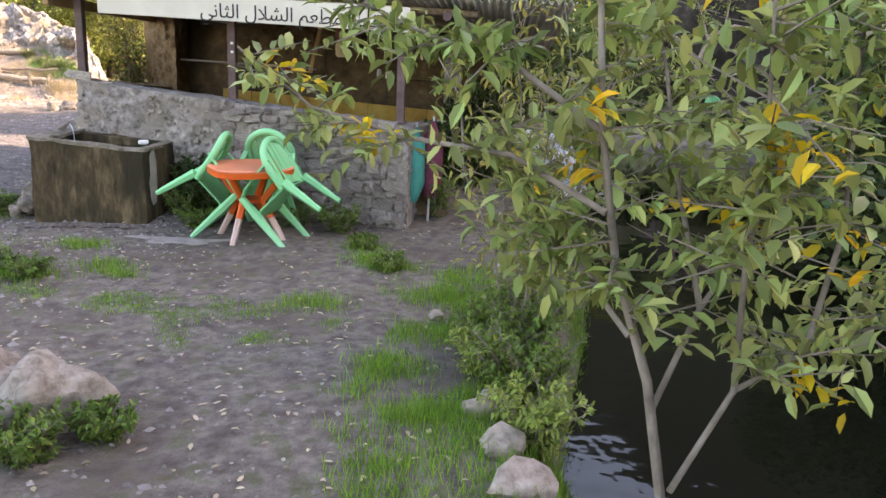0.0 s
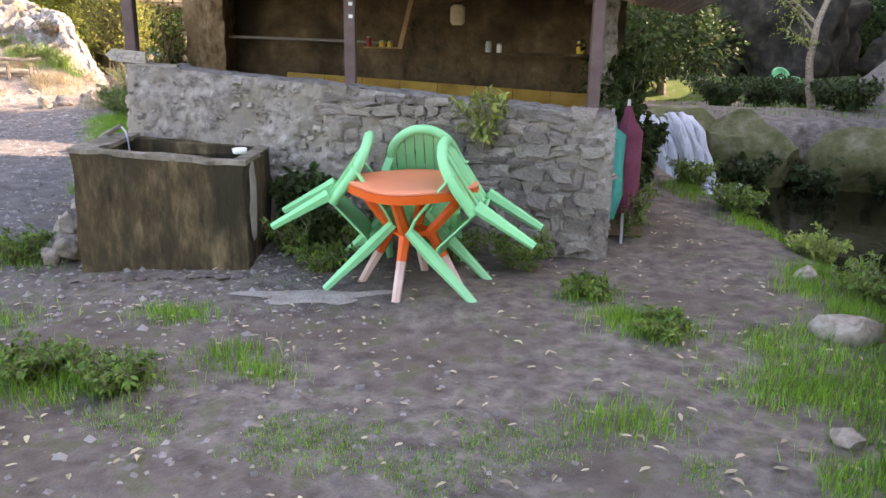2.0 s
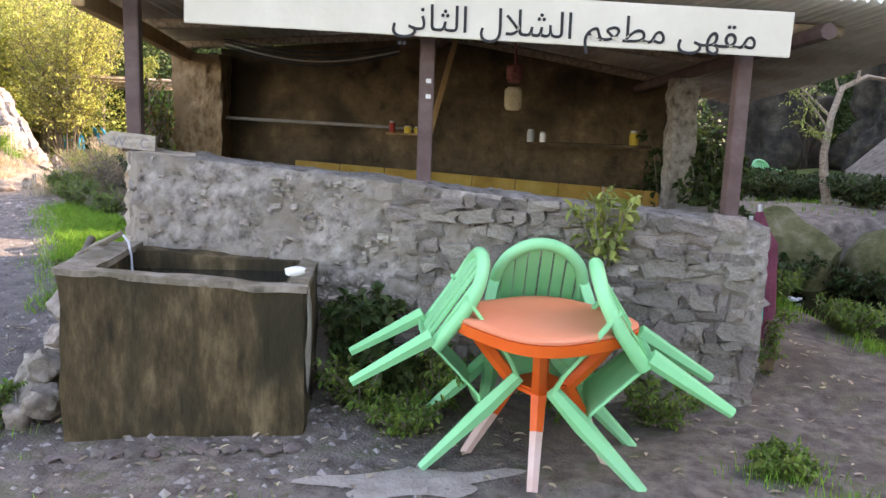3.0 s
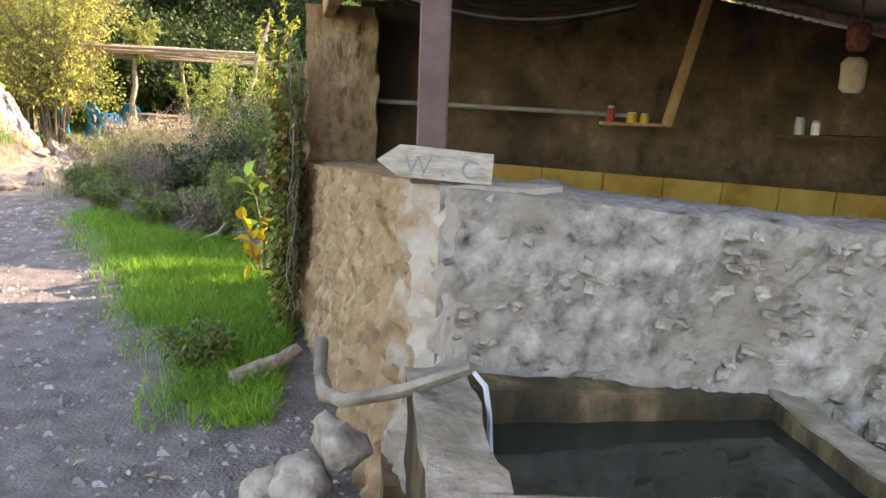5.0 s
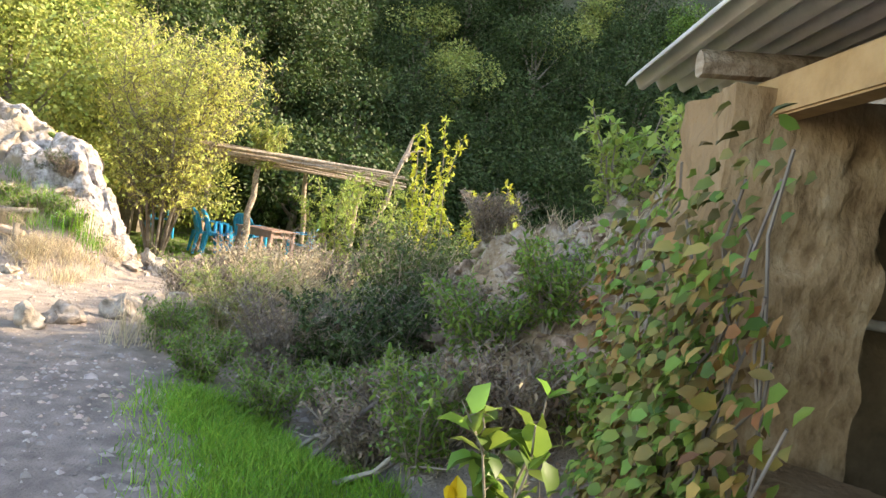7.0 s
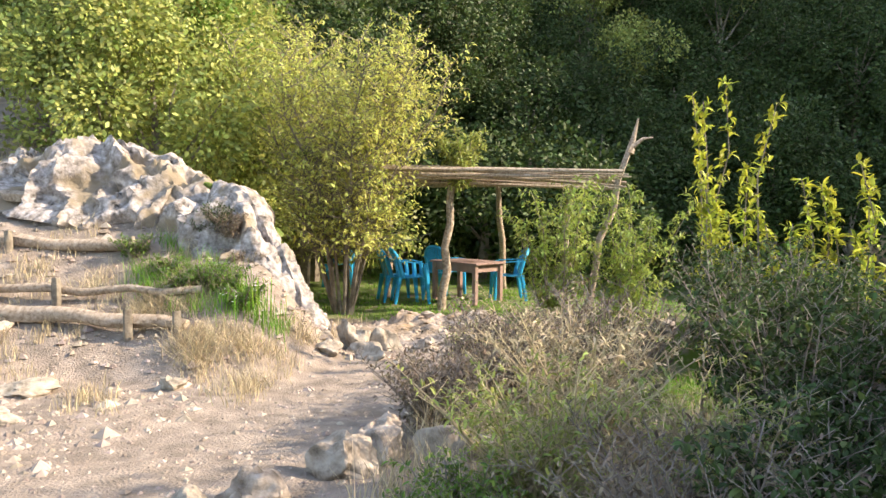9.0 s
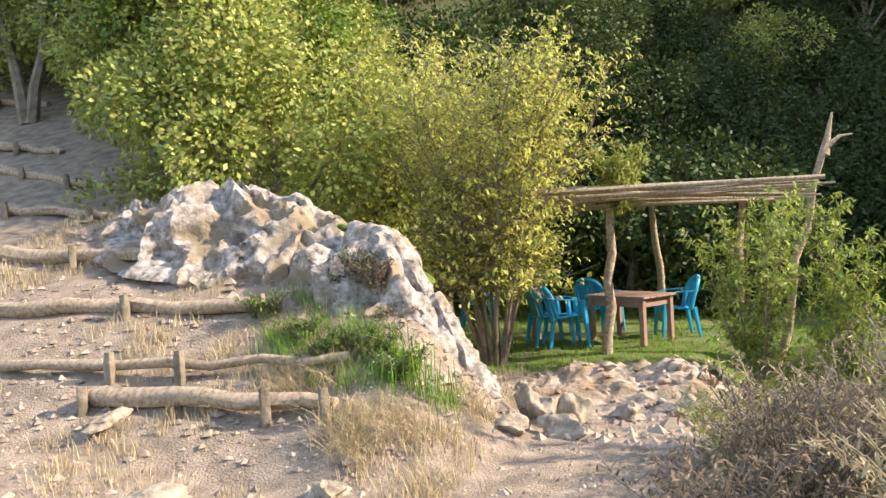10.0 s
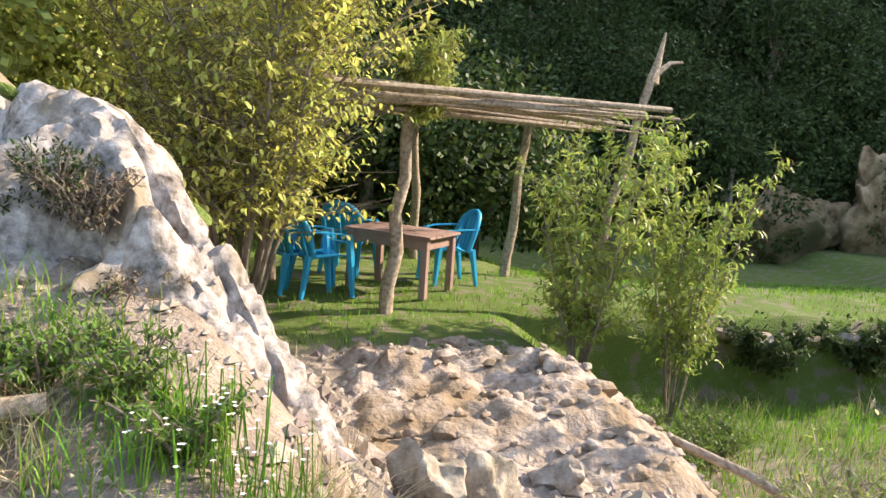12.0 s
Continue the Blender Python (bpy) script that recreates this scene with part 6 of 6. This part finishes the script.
def bag():
    thing = empty("hanging_bag", pose(-0.20, 9.45, 2.14), "cream and dark red knitted bag hanging from the rafter", "bag")
    for name, z, h, w, mat in (("pouch", -0.48, 0.27, 0.20, M_KNIT), ("band", -0.25, 0.22, 0.18, M_REDKNIT)):
        part(name, moved(blob(5 if mat is M_KNIT else 6, (w, 0.07, h), 0.12, 2, True), pose(0, 0, z + h / 2)), mat, thing)
    part("strap", Geo().tube([(0, 0, 0.12), (0.01, 0, -0.1)], 0.01, 6), M_REDKNIT, thing)


bag()


def shelf():
    thing = empty("wall_shelf", pose(0.70, 10.52, 1.40), "dark wooden shelf with jars on the back wall", "shelf")
    part("board", Geo().box((1.3, 0.2, 0.025), pose(0, 0, 0), 0.003), M_MUD, thing)


shelf()


def jar(name, x, y, z, r, h, mat, label):
    thing = empty(name, pose(x, y, z), label, "jar")
    g = Geo().tube([(0, 0, 0), (0, 0, h * 0.75), (0, 0, h * 0.85)], [r, r, r * 0.8], 12)
    part("body", g, mat, thing)
    part("lid", Geo().tube([(0, 0, h * 0.85), (0, 0, h)], [r * 0.82, r * 0.8], 12), M_TIN, thing)


for n, x, r, h, mat, lab in (("tin", 0.15, 0.035, 0.12, M_TIN, "small grey tin on the shelf"), ("jar", 0.27, 0.03, 0.10, M_WHITEPAINT, "white jar on the shelf"), ("jar", 1.18, 0.045, 0.14, M_YELTIN, "yellow jar on the shelf")):
    jar(n, x, 10.5, 1.413, r, h, mat, lab)
ledge = tagged(part("ledge", Geo().box((0.42, 0.12, 0.02), pose(-1.05, 10.56, 1.445), 0.003), M_WOOD), "small wooden ledge on the back wall", "shelf")
jar("tin", -1.2, 10.55, 1.455, 0.028, 0.11, M_REDTIN, "small red tin on the ledge")
jar("tin", -1.05, 10.55, 1.455, 0.035, 0.07, M_YELTIN, "small yellow tin on the ledge")
jar("tin", -0.96, 10.55, 1.455, 0.030, 0.065, M_YELTIN, "small yellow tin on the ledge")


def spout():
    thing = empty("water_spout", pose(0, 0, 0), "old branch-like pipe pouring a thin stream into the trough", "pipe")
    pts = [(-3.06, 7.80, 0.80), (-3.06, 7.68, 0.74), (-3.04, 7.52, 0.73), (-2.98, 7.36, 0.77), (-2.82, 7.22, 0.86), (-2.66, 7.15, 0.945)]
    part("pipe", Geo().tube(pts, [0.026, 0.023, 0.024, 0.02, 0.019, 0.015], 8, wobble=0.16), M_BARK, thing)
    pts = [(-2.655, 7.148, 0.935), (-2.625, 7.14, 0.90), (-2.61, 7.135, 0.82), (-2.605, 7.13, 0.70)]
    part("stream", Geo().tube(pts, [0.006, 0.007, 0.006, 0.008], 6, wobble=0.3), M_FOAM, thing, "thin stream of water")


spout()
ob = part("soap_block", blob(8, (0.13, 0.09, 0.06), 0.12, 2, True), M_WHITEPAINT)
ob.matrix_basis = pose(-1.68, 6.75, 0.835, 0, 0, 30)
tagged(ob, "white block lying on the trough's rim", "block")


def parasol(x, y, mat, label, lean, h):
    thing = empty("folded_parasol", pose(x, y, gz(x, y), lean, 4, 20), label, "parasol")
    n = 10
    g = Geo()
    g.tube([(0, 0, 0.25), (0, 0, 0.45), (0, 0, 0.9), (0, 0, h - 0.1), (0, 0, h)], [0.06, 0.11, 0.10, 0.05, 0.02], 14, wobble=0.25, seed=int(h * 100))
    part("canopy", g, mat, thing)
    part("pole", Geo().tube([(0, 0, 0), (0, 0, h + 0.05)], 0.014, 8), M_TIN, thing)


parasol(0.98, 7.35, M_TEAL, "teal folded parasol leaning on the wall's end", -6, 1.05)
parasol(1.16, 7.55, M_CLOTH, "maroon folded parasol leaning on the wall's end", -8, 1.1)
# pale sand spilled under the table
sp = Geo()
ring = [(math.cos(a) * (0.42 + 0.12 * math.sin(3 * a) + 0.06 * math.sin(7 * a)), math.sin(a) * (0.15 + 0.04 * math.sin(5 * a)), 0.0) for a in np.linspace(0, 2 * math.pi, 48)[:-1]]
sp.add([(-1.08 + x, 6.12 + y + 0.12 * x, gz(-1.08 + x, 6.12 + y) + 0.006) for x, y, z in ring] + [(-1.08, 6.12, gz(-1.08, 6.12) + 0.016)], [(i, (i + 1) % 47, 47) for i in range(47)])
tagged(part("sand_patch", sp, M_SAND), "pale dried sand spilled on the earth", "sand")
# root and fallen branch by the wall corner
tagged(part("fallen_branch", crooked((-3.55, 9.13, gz(-3.55, 9.13) + 0.06), (-3.24, 9.45, gz(-3.24, 9.45) + 0.09), 0.05, 0.035, 91, 0.05), M_LOG), "bare pale branch lying in the grass", "branch")
tagged(part("hose", Geo().tube([(-6.2, 20.35, 0.10), (-5.95, 20.0, 0.09), (-5.7, 19.6, 0.06), (-5.5, 19.3, 0.0)], 0.03, 8), M_LOG), "weathered pole lying across the bank", "branch")
for k, (x, y) in enumerate([(-3.12, 7.35), (-3.0, 7.15), (-3.2, 7.7), (-3.05, 6.9), (-3.25, 8.0)]):
    boulder("trough_stone", x, y, (0.26, 0.22, 0.3), 330 + k, "pale stone heaped beside the trough", M_BOULDER, None, 60 * k, 2, 0.35)
for k, (x, y, z, s) in enumerate([(-2.98, 7.25, 0.35, 0.24), (-3.02, 7.0, 0.22, 0.22), (-2.97, 6.8, 0.12, 0.2), (-3.1, 7.45, 0.45, 0.22), (-3.0, 7.5, 0.58, 0.18), (-3.18, 7.2, 0.12, 0.22), (-3.08, 6.75, 0.06, 0.16)]):
    boulder("trough_stone", x, y, (s, s * 0.8, s * 0.8), 350 + k, "pale stone heaped beside the trough", M_BOULDER, z, 40 * k, 3, 0.35, 10)
for k in range(20):
    s = 0.05 + 0.05 * ((k * 7) % 5) / 5
    boulder("cobble", -2.85 + 0.062 * k + 0.02 * (k % 3), 6.45 - 0.06 * ((k * 3) % 4) / 4, (s * 1.2, s, s * 0.6), 340 + k % 6, "small brown stone at the trough's foot", M_COBBLE, None, 70 * k, 1)
# slender trees on the steps and far chairs
plant("tree", -17.5, 23.8, (M_BARK, M_LEAF_OLIVE), "young tree with a bare trunk beside the log steps", "tree", shrub_geo(4.2, 0.9, 2, 40, 10, 0.09, 0.04, 190, 0.55, 0.4, 0.12), names=("trunk", "crown"))
copy_thing(chair, pose(7.9, 21.4, gz(7.9, 21.4), 0, 0, 15))
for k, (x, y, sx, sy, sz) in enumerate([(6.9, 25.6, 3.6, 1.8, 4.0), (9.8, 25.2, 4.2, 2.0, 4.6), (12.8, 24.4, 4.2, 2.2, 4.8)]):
    boulder("cliff_rock", x, y, (sx, sy, sz), 390 + k, "overhanging rock face behind the far bank, coloured dark for the cave's shade", M_CAVE_SHADE, None, 20 * k, 5, 0.6, 16)


def bent_tree():
    """A pale bare trunk that bends over the far bank, with thin foliage."""
    thing = empty("tree", pose(5.75, 15.0, gz(5.75, 15.0) - 0.1), "pale bent tree trunk with sparse leaves on the far bank", "tree")
    trunk, crown = Geo(), Geo()
    trunk.tube([(0.1, 0, 0), (-0.02, 0, 0.45), (-0.08, 0, 0.9), (-0.03, 0, 1.5), (0.15, 0.1, 1.95), (0.6, 0.2, 2.15), (1.2, 0.3, 2.1)], [0.08, 0.07, 0.06, 0.055, 0.05, 0.04, 0.02], 8, wobble=0.1)
    rr = random.Random(77)
    for p, q in (((-0.05, 0, 1.3), (-0.6, 0.1, 1.9)), ((-0.05, 0, 1.5), (-0.9, 0.2, 2.2)), ((0.1, 0.1, 1.9), (-0.2, 0.2, 2.7)), ((0.4, 0.1, 2.1), (0.5, 0.2, 2.9)), ((-0.05, 0, 1.0), (-0.5, -0.1, 1.4))):
        p, q = Vector(p), Vector(q)
        trunk.tube([p, p.lerp(q, 0.5) + Vector((0, 0, 0.05)), q], [0.025, 0.015, 0.005], 5, cap=False)
        for k in range(16):
            a = rr.uniform(0, 6.28)
            spray(crown, p.lerp(q, rr.uniform(0.4, 1.0)), (math.cos(a), math.sin(a), rr.uniform(-0.4, 0.5)), 8, rr.uniform(0.2, 0.4), 0.075, 0.03, 900 + k)
    part("trunk", trunk, M_LOG, thing)
    part("crown", crown, M_LEAF_OLIVE, thing)


bent_tree()

# ---- stones of the hut walls ----
def stone_kinds(n, seed):
    kinds = []
    for k in range(n):
        bm = bmesh.new()
        bmesh.ops.create_cube(bm, size=1)
        bmesh.ops.subdivide_edges(bm, edges=bm.edges[:], cuts=1, use_grid_fill=True)
        for v in bm.verts:
            q = v.co.copy()
            r = max(abs(q.x), abs(q.y), abs(q.z))
            q *= 1 - 0.12 * (q.length / 0.5 - 1)
            e = noise.noise_vector(q * 2.5 + Vector((k * 5.1 + seed, 0, 0))) * 0.30
            v.co = q + e
        me = bpy.data.meshes.new("stone")
        bm.to_mesh(me)
        bm.free()
        me.materials.append(M_STONE)
        kinds.append(me)
    return kinds


KINDS = stone_kinds(10, 3)


def lay_stones(wall, p0, p1, top0, top1, seed, want, mats=None):
    rr = random.Random(seed)
    d = p1 - p0
    L = d.length
    n = Vector((d.y, -d.x, 0)).normalized()
    yaw = math.degrees(math.atan2(d.y, d.x))
    z = 0.04
    while z < 1.4:
        h = rr.uniform(0.055, 0.12)
        s = rr.uniform(0, 0.1)
        while s < L - 0.05:
            w = rr.uniform(0.06, 0.24)
            top = top0 + (top1 - top0) * s / L
            if z + h * 0.5 < top - 0.03 and s + w < L and rr.random() < want((s + w / 2) / L, z / top):
                ob = new("stone", rr.choice(KINDS))
                c = p0 + d * ((s + w / 2) / L) + n * (rr.uniform(-0.035, -0.008) - (0.022 if s / L < 0.42 and z > 0.6 and seed == 5 else 0.0))
                ob.parent = wall
                ob.matrix_basis = pose(c.x, c.y, z + h / 2 + rr.uniform(-0.02, 0.02), rr.uniform(-8, 8), rr.uniform(-14, 14), yaw + rr.uniform(-9, 9)) @ Matrix.Diagonal((w * rr.uniform(0.85, 1.1), rr.uniform(0.08, 0.12), h * rr.uniform(0.8, 1.1), 1))
            s += w
        z += h


def lay_rubble(wall, p0, p1, top0, top1, seed, want, mat, hs, ws, sink, label):
    """Small stones half lost in the mortar, one joined part."""
    rr = random.Random(seed)
    d = p1 - p0
    L = d.length
    n = Vector((d.y, -d.x, 0)).normalized()
    yaw = math.degrees(math.atan2(d.y, d.x))
    shapes = [([v.co.copy() for v in me.vertices], [tuple(p.vertices) for p in me.polygons]) for me in KINDS]
    g = Geo()
    z = 0.02
    while z < 1.4:
        h = rr.uniform(*hs)
        s = rr.uniform(0, 0.05)
        while s < L - 0.03:
            w = rr.uniform(*ws)
            top = top0 + (top1 - top0) * s / L
            if z + h < top - 0.015 and rr.random() < want((s + w / 2) / L, z / top):
                c = p0 + d * ((s + w / 2) / L) + n * rr.uniform(*sink)
                m = pose(c.x, c.y, z + h / 2 + rr.uniform(-0.012, 0.012), rr.uniform(-12, 12), rr.uniform(-25, 25), yaw + rr.uniform(-12, 12)) @ Matrix.Diagonal((w * rr.uniform(0.8, 1.2), 0.07, h * rr.uniform(0.8, 1.2), 1))
                vs, fs = rr.choice(shapes)
                g.add([m @ v for v in vs], fs)
            s += w
        z += h
    ob = part("rubble", g, mat, wall, label, flat=True)
    return tagged(ob, kind="stuff")


M_RUBBLE = material("small_rubble", [(0.16, 0.135, 0.11), (0.31, 0.27, 0.225), (0.42, 0.375, 0.32)], 14, 0.95, 0.9, 40, random_by="island", spread=0.3)
lay_stones(wall_front, A, B, 1.37, 1.07, 5, lambda u, v: 0.95 if u > 0.52 else (0.75 if u > 0.42 else (0.3 if v < 0.5 else 0.0)))
lay_rubble(wall_front, A, B, 1.37, 1.07, 15, lambda u, v: (0.6 if v < 0.55 else 0.3) if u < 0.5 else 0.35, M_RUBBLE, (0.018, 0.042), (0.025, 0.075), (-0.06, -0.03), "small stones bedded in crumbling mortar")
lay_stones(wall_east, B + Vector((0, 0.38, 0)), Vector((1.9, 10.9, 0)), 1.05, 0.9, 7, lambda u, v: 0.5)
